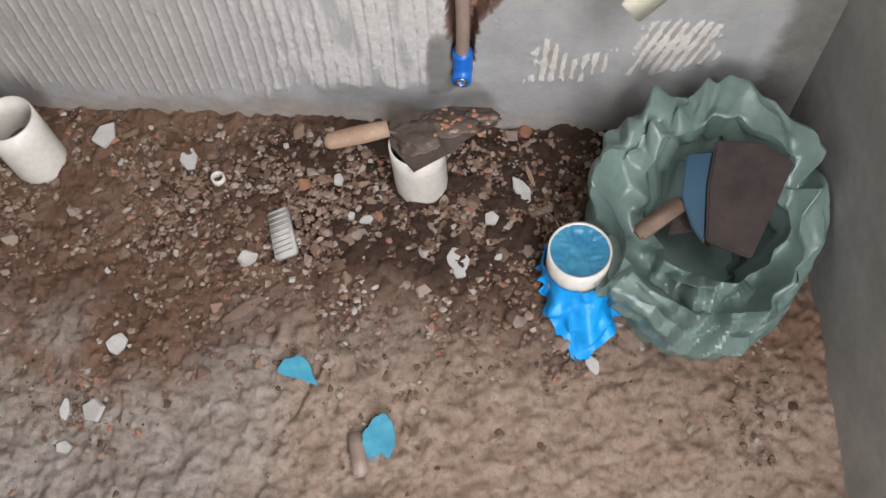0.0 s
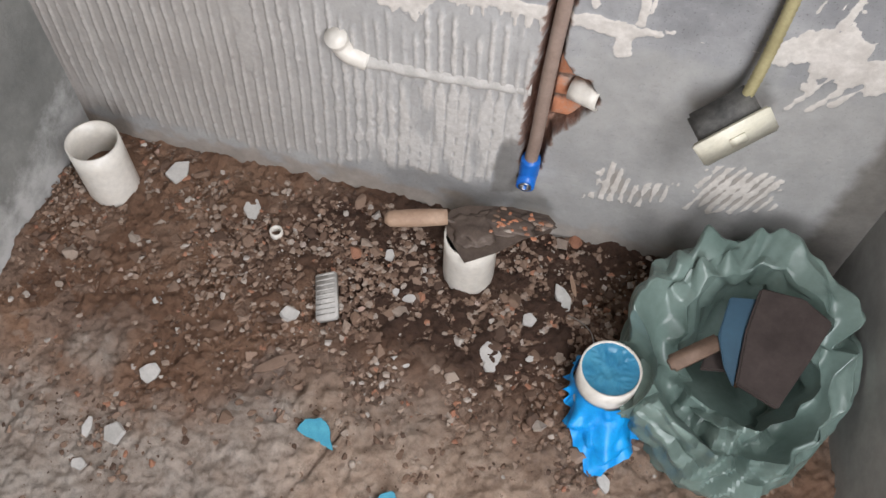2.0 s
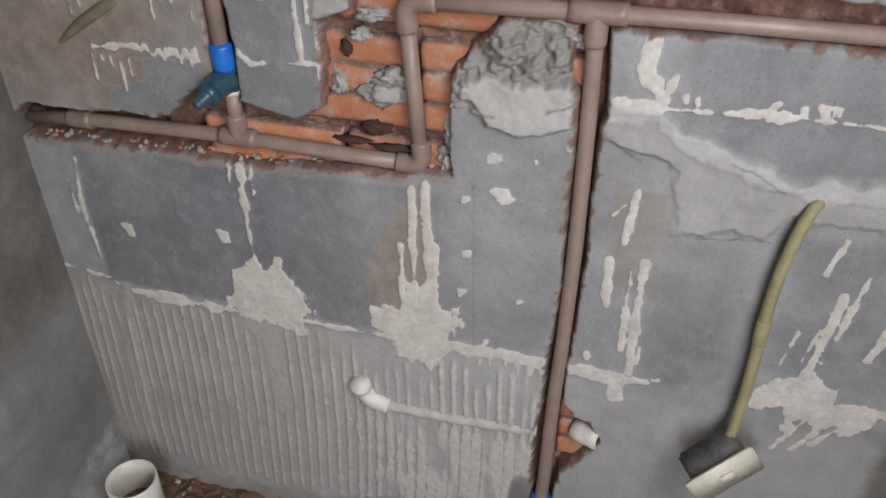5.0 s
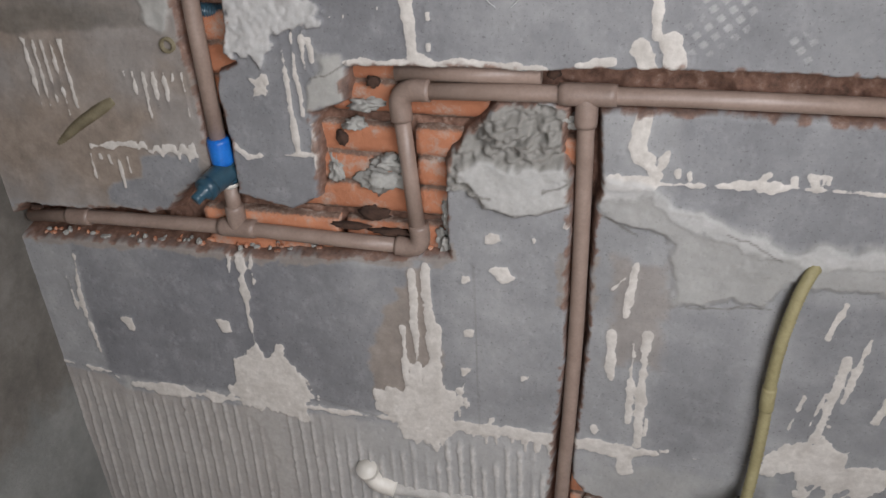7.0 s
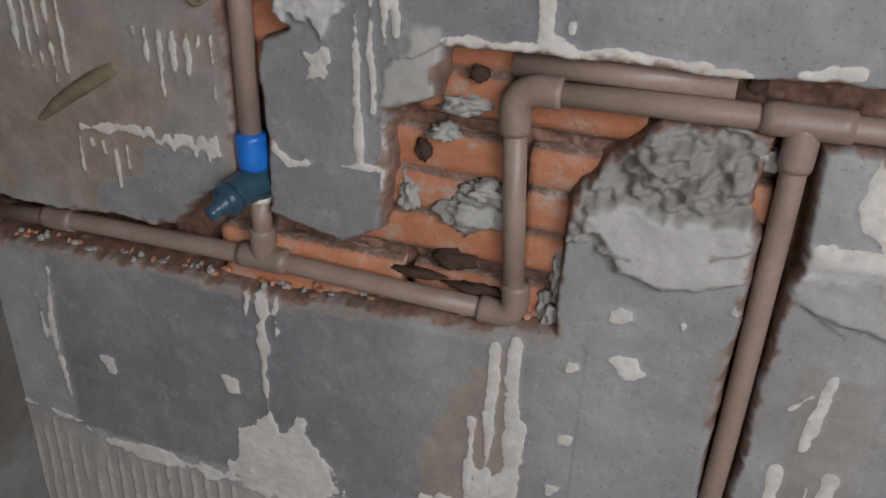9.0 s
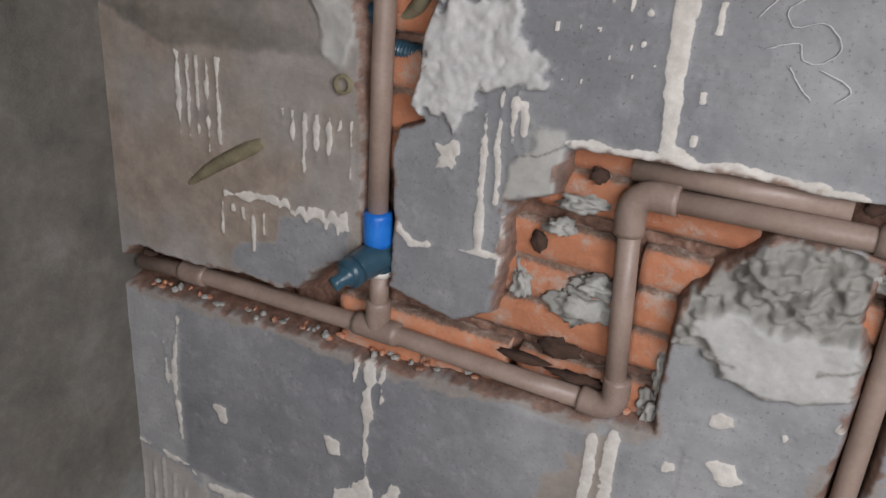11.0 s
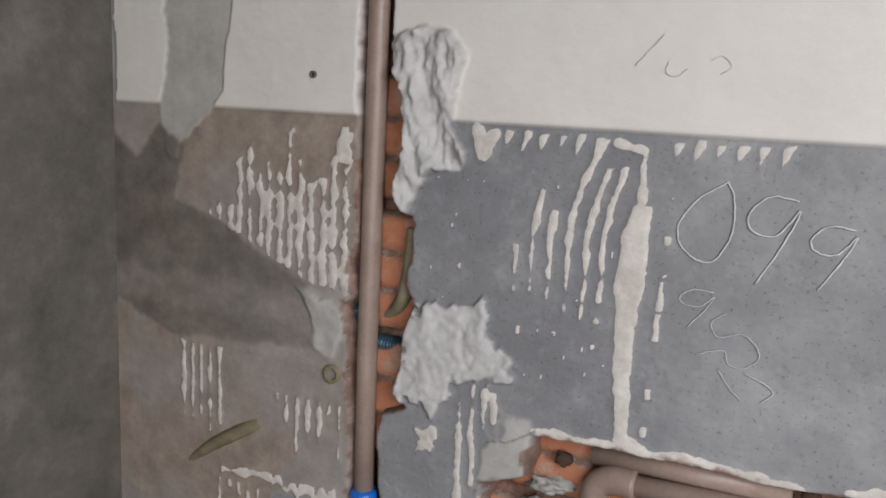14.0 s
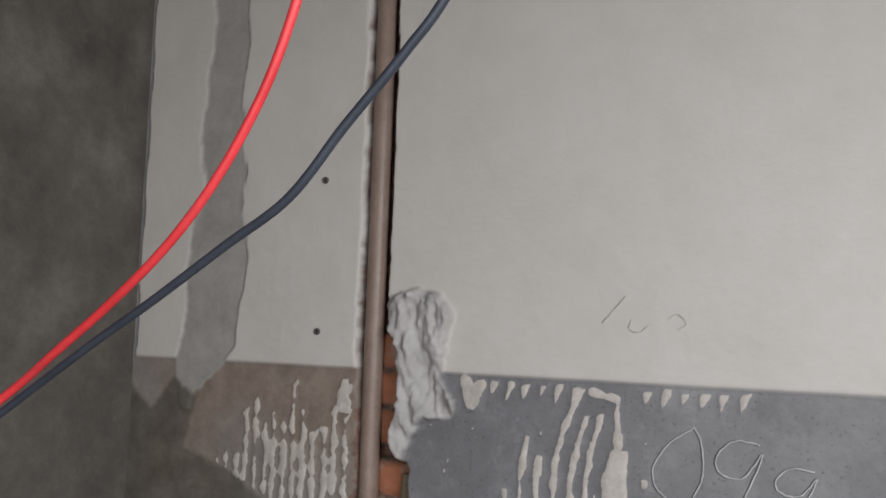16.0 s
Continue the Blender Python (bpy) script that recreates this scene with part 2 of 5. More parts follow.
# ---- mesh helpers ----
def part(name, bm, material, parent=None, label="", smooth=True, kind=""):
    me = bpy.data.meshes.new(name)
    bm.to_mesh(me)
    bm.free()
    me.materials.append(material)
    if smooth:
        me.shade_smooth()
    ob = new(name, me)
    if parent:
        ob.parent = parent
    return tagged(ob, label, kind=kind)


def thing(name, label, category, group="", kind="", at=(0, 0, 0)):
    ob = tagged(new(name), label, category, group, kind)
    ob.location = at
    return ob


def frames_along(pts):
    """Points, with a side and an up vector at each, along a polyline."""
    pts = [Vector(p) for p in pts]
    out, side = [], None
    for i, p in enumerate(pts):
        d = (pts[min(i + 1, len(pts) - 1)] - pts[max(i - 1, 0)]).normalized()
        ref = side if side else (Vector((0, 0, 1)) if abs(d.z) < 0.9 else Vector((1, 0, 0)))
        side = (ref - d * ref.dot(d)).normalized()
        out.append((p, side, d.cross(side)))
    return out


def tube_bm(pts, radius, segs=16, inner=0.0, cap=True):
    """A tube along points; radius is a number or a function of the share of the length; inner > 0 leaves it hollow."""
    bm = bmesh.new()
    fr = frames_along(pts)
    rad = radius if callable(radius) else (lambda u: radius)

    def skin(scale_in):
        rings = []
        for i, (p, s, n) in enumerate(fr):
            r = rad(i / (len(fr) - 1)) if not scale_in else inner
            rings.append([bm.verts.new(p + r * (math.cos(a) * s + math.sin(a) * n)) for a in (2 * math.pi * k / segs for k in range(segs))])
        for a, b in zip(rings, rings[1:]):
            for k in range(segs):
                q = (a[k], a[(k + 1) % segs], b[(k + 1) % segs], b[k])
                bm.faces.new(q if not scale_in else q[::-1])
        return rings

    out = skin(False)
    if inner:
        ins = skin(True)
        for o, i, flip in ((out[0], ins[0], 0), (out[-1], ins[-1], 1)):
            for k in range(segs):
                q = (o[k], i[k], i[(k + 1) % segs], o[(k + 1) % segs])
                bm.faces.new(q if not flip else q[::-1])
    elif cap:
        bm.faces.new(out[0][::-1]), bm.faces.new(out[-1])
    bmesh.ops.recalc_face_normals(bm, faces=bm.faces)
    return bm


def smooth_path(pts, steps=10):
    """A Catmull-Rom line through the points."""
    p = [Vector(q) for q in pts]
    p = [2 * p[0] - p[1]] + p + [2 * p[-1] - p[-2]]
    out = []
    for a, b, c, d in zip(p, p[1:], p[2:], p[3:]):
        for k in range(steps):
            t = k / steps
            out.append(0.5 * (2 * b + (c - a) * t + (2 * a - 5 * b + 4 * c - d) * t * t + (3 * b - a - 3 * c + d) * t ** 3))
    return out + [p[-2]]


def box_bm(x0, x1, y0, y1, z0, z1, bevel=0.0, m=None):
    bm = bmesh.new()
    bmesh.ops.create_cube(bm, size=1)
    for v in bm.verts:
        v.co = Vector((x0 + (v.co.x + 0.5) * (x1 - x0), y0 + (v.co.y + 0.5) * (y1 - y0), z0 + (v.co.z + 0.5) * (z1 - z0)))
    if bevel:
        bmesh.ops.bevel(bm, geom=bm.edges[:], offset=bevel, segments=2, affect="EDGES")
    if m:
        bmesh.ops.transform(bm, matrix=m, verts=bm.verts)
    return bm


def plate_bm(outline, thick, m=None, bevel=0.0):
    """A flat plate with the given outline in x and y, standing thick in z."""
    bm = bmesh.new()
    f = bm.faces.new([bm.verts.new((x, y, 0)) for x, y in outline])
    r = bmesh.ops.extrude_face_region(bm, geom=[f])
    bmesh.ops.translate(bm, verts=[v for v in r["geom"] if isinstance(v, bmesh.types.BMVert)], vec=(0, 0, thick))
    bmesh.ops.recalc_face_normals(bm, faces=bm.faces)
    if bevel:
        bmesh.ops.bevel(bm, geom=bm.edges[:], offset=bevel, segments=2, affect="EDGES")
    if m:
        bmesh.ops.transform(bm, matrix=m, verts=bm.verts)
    return bm


def lump_bm(size, seed, rough=0.25, level=3, flat=1.0):
    """An uneven rounded lump."""
    bm = bmesh.new()
    bmesh.ops.create_icosphere(bm, subdivisions=level, radius=1)
    for v in bm.verts:
        d = noise.fractal(v.co * 1.6 + Vector((seed * 7.3, seed * 3.1, 0)), 0.8, 2.2, 5)
        v.co = Vector((v.co.x * size[0], v.co.y * size[1], v.co.z * size[2] * flat)) * (1 + rough * d)
    return bm


# numpy value noise for the height fields
def hashed(i, j, seed):
    h = np.sin(i * 127.1 + j * 311.7 + seed * 74.7) * 43758.5453
    return h - np.floor(h)


def vnoise(x, z, freq, seed=0):
    x, z = x * freq, z * freq
    i, j = np.floor(x), np.floor(z)
    u, v = x - i, z - j
    u, v = u * u * (3 - 2 * u), v * v * (3 - 2 * v)
    a, b = hashed(i, j, seed) * (1 - u) + hashed(i + 1, j, seed) * u, hashed(i, j + 1, seed) * (1 - u) + hashed(i + 1, j + 1, seed) * u
    return a * (1 - v) + b * v


def fbm(x, z, freq, seed=0, octaves=5):
    return sum(vnoise(x, z, freq * 2 ** k, seed + k) * 0.5 ** (k + 1) for k in range(octaves)) / (1 - 0.5 ** octaves)


def soft(d, width):
    """1 inside (d < 0), 0 outside, over a band of the given width."""
    t = np.clip(0.5 - d / width, 0, 1)
    return t * t * (3 - 2 * t)


def box_d(x, z, x0, x1, z0, z1):
    return np.maximum(np.abs(x - (x0 + x1) / 2) - (x1 - x0) / 2, np.abs(z - (z0 + z1) / 2) - (z1 - z0) / 2)


def oval_d(x, z, cx, cz, rx, rz, lean=0.0):
    u, v = (x - cx) - lean * (z - cz), z - cz
    return (np.sqrt((u / rx) ** 2 + (v / rz) ** 2) - 1) * min(rx, rz)


def line_d(x, z, x0, z0, x1, z1):
    """Distance to a straight piece."""
    dx, dz = x1 - x0, z1 - z0
    t = np.clip(((x - x0) * dx + (z - z0) * dz) / (dx * dx + dz * dz), 0, 1)
    return np.hypot(x - x0 - t * dx, z - z0 - t * dz)


def grid_object(name, verts, nx, nz, material, flip=False):
    idx = np.arange(nx * nz).reshape(nz, nx)
    quads = np.stack([idx[:-1, :-1], idx[:-1, 1:], idx[1:, 1:], idx[1:, :-1]], -1).reshape(-1, 4)
    if flip:
        quads = quads[:, ::-1]
    me = bpy.data.meshes.new(name)
    me.vertices.add(len(verts))
    me.vertices.foreach_set("co", verts.astype(np.float32).ravel())
    me.loops.add(quads.size)
    me.loops.foreach_set("vertex_index", quads.astype(np.int32).ravel())
    me.polygons.add(len(quads))
    me.polygons.foreach_set("loop_start", np.arange(0, quads.size, 4, dtype=np.int32))
    me.update(calc_edges=True)
    me.materials.append(material)
    me.shade_smooth()
    return new(name, me)


def mask(ob, name, values):
    ob.data.attributes.new(name, "FLOAT", "POINT").data.foreach_set("value", np.clip(values, 0, 1).astype(np.float32).ravel())

# ---- the stripped back wall ----
TOP = 1.467          # upper edge of the old tiling


def poly_d(x, z, pts):
    """Signed distance to a closed outline, negative inside."""
    d, inside = np.full_like(x, 9.0), np.zeros(x.shape, bool)
    for (x0, z0), (x1, z1) in zip(pts, pts[1:] + pts[:1]):
        d = np.minimum(d, line_d(x, z, x0, z0, x1, z1))
        if z0 != z1:
            inside ^= ((z0 > z) != (z1 > z)) & (x < (x1 - x0) * (z - z0) / (z1 - z0) + x0)
    return np.where(inside, -d, d)


# outlines on the wall, x and z
CUT_PIPES = [(-0.02, 0.860), (0.029, 0.892), (0.069, 0.889), (0.145, 0.891), (0.201, 0.899), (0.253, 0.894), (0.287, 0.901), (0.308, 0.932), (0.336, 0.952), (0.390, 0.962),
             (0.407, 0.942), (0.458, 0.930), (0.494, 0.922), (0.534, 0.946), (0.540, 0.985), (0.546, 1.028), (0.539, 1.055), (0.545, 1.077), (0.590, 1.096), (0.597, 1.143),
             (0.748, 1.149), (0.842, 1.148), (0.926, 1.154), (1.019, 1.157), (1.60, 1.154), (1.60, 1.105), (1.0, 1.103), (0.90, 1.098), (0.858, 1.106), (0.797, 1.099),
             (0.756, 1.058), (0.728, 1.022), (0.725, 0.960), (0.727, 0.867), (0.692, 0.862), (0.563, 0.852), (0.418, 0.837), (0.270, 0.838), (0.161, 0.836), (-0.02, 0.829)]
CUT_DROP = [(0.890, 1.11), (0.882, 1.047), (0.897, 1.008), (0.897, 0.845), (0.896, 0.683), (0.890, 0.590), (0.883, 0.447), (0.876, 0.371), (0.875, 0.298), (0.880, 0.195), (0.914, 0.195),
            (0.917, 0.250), (0.924, 0.284), (0.949, 0.322), (0.972, 0.356), (0.984, 0.392), (0.963, 0.425), (0.935, 0.435), (0.918, 0.463), (0.917, 0.536), (0.921, 0.597), (0.929, 0.753),
            (0.929, 0.965), (0.936, 0.998), (0.929, 1.11)]
BLOT_A = [(0.310, 0.530), (0.318, 0.566), (0.342, 0.600), (0.345, 0.626), (0.371, 0.644), (0.391, 0.672), (0.408, 0.647), (0.437, 0.672), (0.447, 0.624), (0.468, 0.593), (0.488, 0.557), (0.467, 0.536), (0.464, 0.510), (0.417, 0.519)]
RUN_A = [(0.310, 0.530), (0.346, 0.512), (0.372, 0.470), (0.386, 0.400), (0.380, 0.290), (0.405, 0.275), (0.410, 0.380), (0.417, 0.522)]
BEIGE_B = [(0.586, 0.575), (0.594, 0.687), (0.617, 0.757), (0.641, 0.782), (0.642, 0.802), (0.664, 0.806), (0.665, 0.836), (0.688, 0.852), (0.694, 0.739), (0.707, 0.687), (0.706, 0.600)]
BLOT_B = [(0.587, 0.554), (0.590, 0.600), (0.612, 0.588), (0.625, 0.612), (0.645, 0.600), (0.662, 0.655), (0.674, 0.620), (0.692, 0.690), (0.704, 0.690), (0.708, 0.615), (0.728, 0.610), (0.743, 0.636), (0.744, 0.598), (0.728, 0.556), (0.726, 0.526), (0.690, 0.478), (0.640, 0.505), (0.622, 0.540)]
BLOT_R = [(1.192, 0.545), (1.212, 0.590), (1.240, 0.608), (1.256, 0.598), (1.275, 0.650), (1.290, 0.604), (1.318, 0.606), (1.312, 0.572), (1.380, 0.566), (1.378, 0.538), (1.310, 0.508), (1.275, 0.520), (1.262, 0.486), (1.248, 0.512), (1.238, 0.540)]
PATCH = [(0.928, 1.012), (0.933, 0.966), (0.972, 0.944), (1.033, 0.921), (1.046, 0.833), (1.085, 0.821), (1.118, 0.842), (1.165, 0.835), (1.188, 0.878), (1.250, 0.872), (1.50, 0.880), (1.50, 0.955), (1.277, 0.942), (1.171, 0.934), (1.083, 0.962), (1.032, 0.979), (1.006, 1.012)]
BLOB_A = [(0.436, 1.250), (0.462, 1.268), (0.504, 1.272), (0.531, 1.279), (0.540, 1.248), (0.564, 1.223), (0.567, 1.200), (0.530, 1.192), (0.493, 1.169), (0.478, 1.144), (0.460, 1.159), (0.424, 1.152), (0.434, 1.186), (0.432, 1.223)]
BLOB_B = [(0.408, 1.551), (0.455, 1.560), (0.482, 1.555), (0.499, 1.527), (0.492, 1.487), (0.487, 1.463), (0.506, 1.438), (0.496, 1.417), (0.470, 1.412), (0.450, 1.389), (0.437, 1.363), (0.424, 1.362), (0.425, 1.399), (0.433, 1.442), (0.426, 1.490), (0.415, 1.525)]
BLOB_C = [(0.290, 1.262), (0.311, 1.265), (0.334, 1.255), (0.366, 1.238), (0.358, 1.204), (0.344, 1.182), (0.318, 1.192), (0.320, 1.217)]
SIDE = [(0.535, 1.078), (0.540, 1.116), (0.554, 1.129), (0.560, 1.165), (0.592, 1.160), (0.597, 1.141), (0.596, 1.094), (0.575, 1.085), (0.546, 1.078)]
CONE = [(-0.02, 1.440), (0.035, 1.40), (0.075, 1.440), (0.121, 1.418), (0.101, 1.350), (0.184, 1.323), (0.254, 1.289), (0.304, 1.269), (0.335, 1.235), (0.314, 1.187), (0.184, 1.181), (0.099, 1.172), (0.040, 1.190), (-0.02, 1.215)]
MOUND = [(0.727, 0.975), (0.728, 1.022), (0.756, 1.058), (0.797, 1.099), (0.858, 1.106), (0.890, 1.098), (0.882, 1.047), (0.897, 1.008), (0.897, 0.965), (0.824, 0.940), (0.779, 0.952), (0.756, 0.978)]
SMEAR = [(0.740, 1.006), (0.771, 1.021), (0.849, 1.016), (0.886, 1.020), (0.897, 0.965), (0.824, 0.940), (0.779, 0.952), (0.762, 0.985)]
SLATE_L = [(0.177, 0.900), (0.180, 0.930), (0.250, 0.962), (0.258, 1.000), (0.348, 1.000), (0.352, 0.955), (0.308, 0.930), (0.287, 0.898)]
LOW_A = [(1.005, 0.150), (1.012, 0.200), (1.026, 0.258), (1.057, 0.250), (1.080, 0.210), (1.147, 0.241), (1.143, 0.186), (1.100, 0.150), (1.061, 0.160)]
LOW_B = [(1.170, 0.172), (1.175, 0.226), (1.185, 0.300), (1.244, 0.307), (1.290, 0.312), (1.300, 0.260), (1.318, 0.213), (1.226, 0.192)]


def build_wall():
    xs = np.arange(-0.03, 1.50, 0.0023)
    zs = np.concatenate([np.arange(-0.12, 1.62, 0.0023), np.arange(1.62, 2.62, 0.008)])
    X, Z = np.meshgrid(xs, zs)
    wob = fbm(X, Z, 28, 3) - 0.5
    wob2 = fbm(X, Z, 90, 9, 3) - 0.5
    streaky = fbm(X * 3.2, Z * 0.45, 30, 201, 4) - 0.5
    jag = 0.030 * wob + 0.012 * wob2
    tallL = np.interp(Z, (0.93, 1.06, 1.12, 1.167, 1.193, 1.22, 1.249, 1.265, 1.30, 1.33, 1.49, 1.66), (0.375, 0.373, 0.371, 0.366, 0.366, 0.365, 0.358, 0.376, 0.364, 0.377, 0.371, 0.375))
    tallR = np.interp(Z, (0.93, 1.03, 1.10, 1.129, 1.142, 1.158, 1.192, 1.23, 1.263, 1.285, 1.31, 1.354, 1.385, 1.45, 1.483, 1.54, 1.71), (0.408, 0.411, 0.404, 0.411, 0.442, 0.424, 0.434, 0.438, 0.448, 0.434, 0.439, 0.444, 0.422, 0.424, 0.428, 0.411, 0.413))
    cut = np.minimum.reduce([poly_d(X, Z, CUT_PIPES), poly_d(X, Z, CUT_DROP), np.maximum(np.maximum(tallL - X, X - tallR), 0.93 - Z)]) + 0.20 * jag + 0.006 * wob2
    open_ = soft(cut, 0.005)
    mound_d = poly_d(X, Z, MOUND) + 0.3 * jag

    # pale tile adhesive: joints, blots, runs and strokes
    joint_z = np.interp(X, (0.0, 0.09, 0.11, 0.31, 0.48, 0.62, 0.73, 0.82, 0.885, 1.05, 1.20, 1.40), (0.566, 0.556, 0.534, 0.532, 0.538, 0.538, 0.544, 0.547, 0.541, 0.543, 0.548, 0.566))
    joint_w = np.interp(X, (0.0, 0.09, 0.12, 0.31, 0.47, 0.49, 0.58, 0.60, 0.73, 0.80, 0.89, 1.04, 1.055, 1.19, 1.20, 1.40), (0.003, 0.004, 0.010, 0.008, 0.008, 0.002, 0.002, 0.006, 0.010, 0.010, 0.009, 0.009, -0.004, -0.004, 0.007, 0.007))
    cell = np.floor(X / 0.0215)
    tooth = np.clip(0.5 + np.cos(2 * math.pi * X / 0.0215), 0, 1) * hashed(cell, 0.0, 12)
    d = [np.abs(Z - joint_z) - joint_w + 0.7 * jag]
    d.append(np.maximum(np.abs(X - 0.83) - 0.09, np.maximum(Z - joint_z, joint_z - 0.034 * tooth - 0.006 - Z)) + 0.3 * jag)
    for outline, rag in ((BLOT_A, 0.9), (BLOT_B, 0.9), (BLOT_R, 1.0)):
        d.append(poly_d(X, Z, outline) + rag * jag + 0.018 * streaky)
    for x0, z0, x1, z1, w in ((0.390, 0.838, 0.388, 0.760, 0.007), (0.372, 0.838, 0.368, 0.80, 0.003), (0.410, 0.836, 0.406, 0.778, 0.003), (0.388, 0.76, 0.388, 0.65, 0.003),
                              (0.668, 0.835, 0.668, 0.62, 0.0045), (0.690, 0.850, 0.692, 0.62, 0.006), (0.702, 0.74, 0.703, 0.60, 0.004), (0.648, 0.73, 0.648, 0.62, 0.003),
                              (0.990, 0.888, 0.980, 0.80, 0.006), (0.964, 0.765, 0.966, 0.680, 0.006), (1.012, 0.77, 1.014, 0.555, 0.0065), (0.995, 0.75, 0.998, 0.60, 0.0035),
                              (0.975, 0.86, 0.960, 0.84, 0.003), (0.998, 0.54, 0.997, 0.500, 0.012), (0.960, 0.545, 0.985, 0.535, 0.010), (1.025, 0.61, 1.025, 0.58, 0.003), (0.945, 0.585, 0.948, 0.57, 0.004),
                              (1.278, 0.764, 1.262, 0.612, 0.0075), (1.260, 0.850, 1.245, 0.797, 0.004), (1.300, 0.80, 1.285, 0.69, 0.004), (1.262, 0.70, 1.250, 0.64, 0.003), (1.235, 0.69, 1.225, 0.63, 0.003), (1.35, 0.72, 1.335, 0.66, 0.006),
                              (1.246, 0.455, 1.280, 0.525, 0.004), (1.275, 0.46, 1.305, 0.515, 0.004), (1.30, 0.48, 1.33, 0.525, 0.004),
                              (0.087, 0.80, 0.074, 0.700, 0.0035), (0.074, 0.70, 0.082, 0.600, 0.003), (0.060, 0.76, 0.062, 0.69, 0.002),
                              (0.983, 1.10, 0.980, 1.045, 0.010), (0.988, 1.045, 1.003, 1.020, 0.008), (1.014, 1.051, 1.006, 1.028, 0.004), (0.95, 1.008, 1.0, 1.008, 0.009),
                              (1.0, 1.007, 1.10, 1.012, 0.003), (1.10, 1.013, 1.15, 1.017, 0.006), (1.15, 1.016, 1.45, 1.012, 0.002), (1.028, 1.026, 1.030, 1.020, 0.004), (1.043, 1.024, 1.045, 1.018, 0.003),
                              (1.136, 1.030, 1.130, 1.02, 0.004), (1.168, 1.026, 1.170, 1.020, 0.003), (1.189, 1.030, 1.190, 1.022, 0.004), (1.206, 1.032, 1.207, 1.024, 0.004), (1.32, 1.09, 1.30, 1.06, 0.012),
                              (0.988, 1.27, 0.988, 1.20, 0.006), (0.972, 1.185, 0.982, 1.16, 0.012), (1.005, 1.19, 1.012, 1.165, 0.012), (0.94, 1.165, 0.90, 1.16, 0.006),
                              (0.511, 1.188, 0.514, 1.10, 0.003), (0.514, 1.10, 0.515, 1.018, 0.0026), (0.527, 1.185, 0.529, 1.075, 0.003), (0.540, 1.182, 0.541, 1.139, 0.003), (0.552, 1.18, 0.552, 1.15, 0.003),
                              (0.420, 1.020, 0.436, 1.006, 0.004), (0.436, 1.006, 0.545, 1.016, 0.0032), (0.540, 1.06, 0.543, 0.985, 0.005),
                              (0.60, 1.150, 0.74, 1.153, 0.005), (0.74, 1.156, 0.86, 1.153, 0.006), (0.695, 1.158, 0.715, 1.154, 0.010), (0.515, 1.458, 0.524, 1.437, 0.008), (0.535, 1.456, 0.526, 1.445, 0.005)):
        d.append(line_d(X, Z, x0, z0, x1, z1) - w + 0.35 * jag + 0.006 * streaky)
    # white strip and the curved comb strokes beside it
    strip_l = np.interp(Z, (1.177, 1.233, 1.314, 1.371, 1.40), (0.685, 0.677, 0.673, 0.675, 0.684))
    strip_r = np.interp(Z, (1.177, 1.236, 1.291, 1.349, 1.40), (0.697, 0.695, 0.696, 0.701, 0.701))
    d.append(np.maximum(np.maximum(strip_l - X, X - strip_r), np.maximum(1.16 - Z, Z - 1.398)) + 0.15 * jag)
    d += [line_d(X, Z, 0.664, 1.456, 0.688, 1.449) - 0.005 + 0.2 * jag, line_d(X, Z, 0.690, 1.449, 0.691, 1.40) - 0.004 + 0.2 * jag]
    for k, (foot, lo, hi) in enumerate(((0.567, 1.298, 1.345), (0.584, 1.300, 1.405), (0.603, 1.292, 1.385), (0.622, 1.283, 1.456), (0.641, 1.275, 1.430), (0.657, 1.278, 1.434))):
        bow = foot + np.clip((Z - 1.34) / 0.10, 0, 1.3) ** 2 * 0.022
        thin = np.clip((Z - lo) / 0.07, 0.35, 1.0) * np.clip(1.3 - 1.5 * np.clip((1.345 - Z) / 0.06, 0, 1) * (fbm(X * 0 + k, Z, 55, 70 + k) > 0.5), 0, 1)
        d.append(np.maximum(np.abs(X - bow + 0.004 * wob) - 0.0030 * thin, np.maximum(lo - Z, Z - hi)) + 0.003 * wob2)
    for k in range(15):
        xk = 0.551 + 0.0188 * k
        if abs(xk - 0.682) > 0.026:
            size = 0.0035 + 0.003 * float(hashed(k + 0.0, 3.0, 2))
            d.append(np.maximum(np.abs(X - xk - 0.30 * (Z - 1.453)) - 0.35 * np.clip(Z - 1.444, 0, 0.012), np.abs(Z - 1.452) - 2 * size) + 0.002 * wob2)
    drift = fbm(X * 0, Z, 42, 88)
    d.append(np.maximum(np.abs(X - 0.716 - 0.03 * (Z - 1.3)) - 0.0022, np.where((drift > 0.5) & (Z > 1.17) & (Z < 1.38), -1, 1)) + 0.002 * wob2)
    specks = soft(0.86 - fbm(X * 1.9, Z * 0.9, 90, 301, 2), 0.03) * soft(1.17 - Z, 0.02) * (X < 0.72) * (X > 0.46) * (Z < 1.43)
    for fx, fz, sx, sz in ((0.157, 0.669, 0.008, 0.013), (0.341, 0.691, 0.009, 0.011), (0.753, 0.734, 0.008, 0.006), (0.751, 0.834, 0.006, 0.006), (0.748, 0.660, 0.010, 0.008), (0.806, 0.845, 0.013, 0.013),
                           (0.85, 0.90, 0.004, 0.012), (0.790, 0.905, 0.010, 0.006), (0.472, 1.113, 0.012, 0.012), (0.840, 0.66, 0.006, 0.004), (1.055, 0.55, 0.006, 0.004), (0.90, 0.935, 0.012, 0.008), (0.785, 0.566, 0.007, 0.006)):
        turn = 0.5 if fx == 0.806 else 0.15
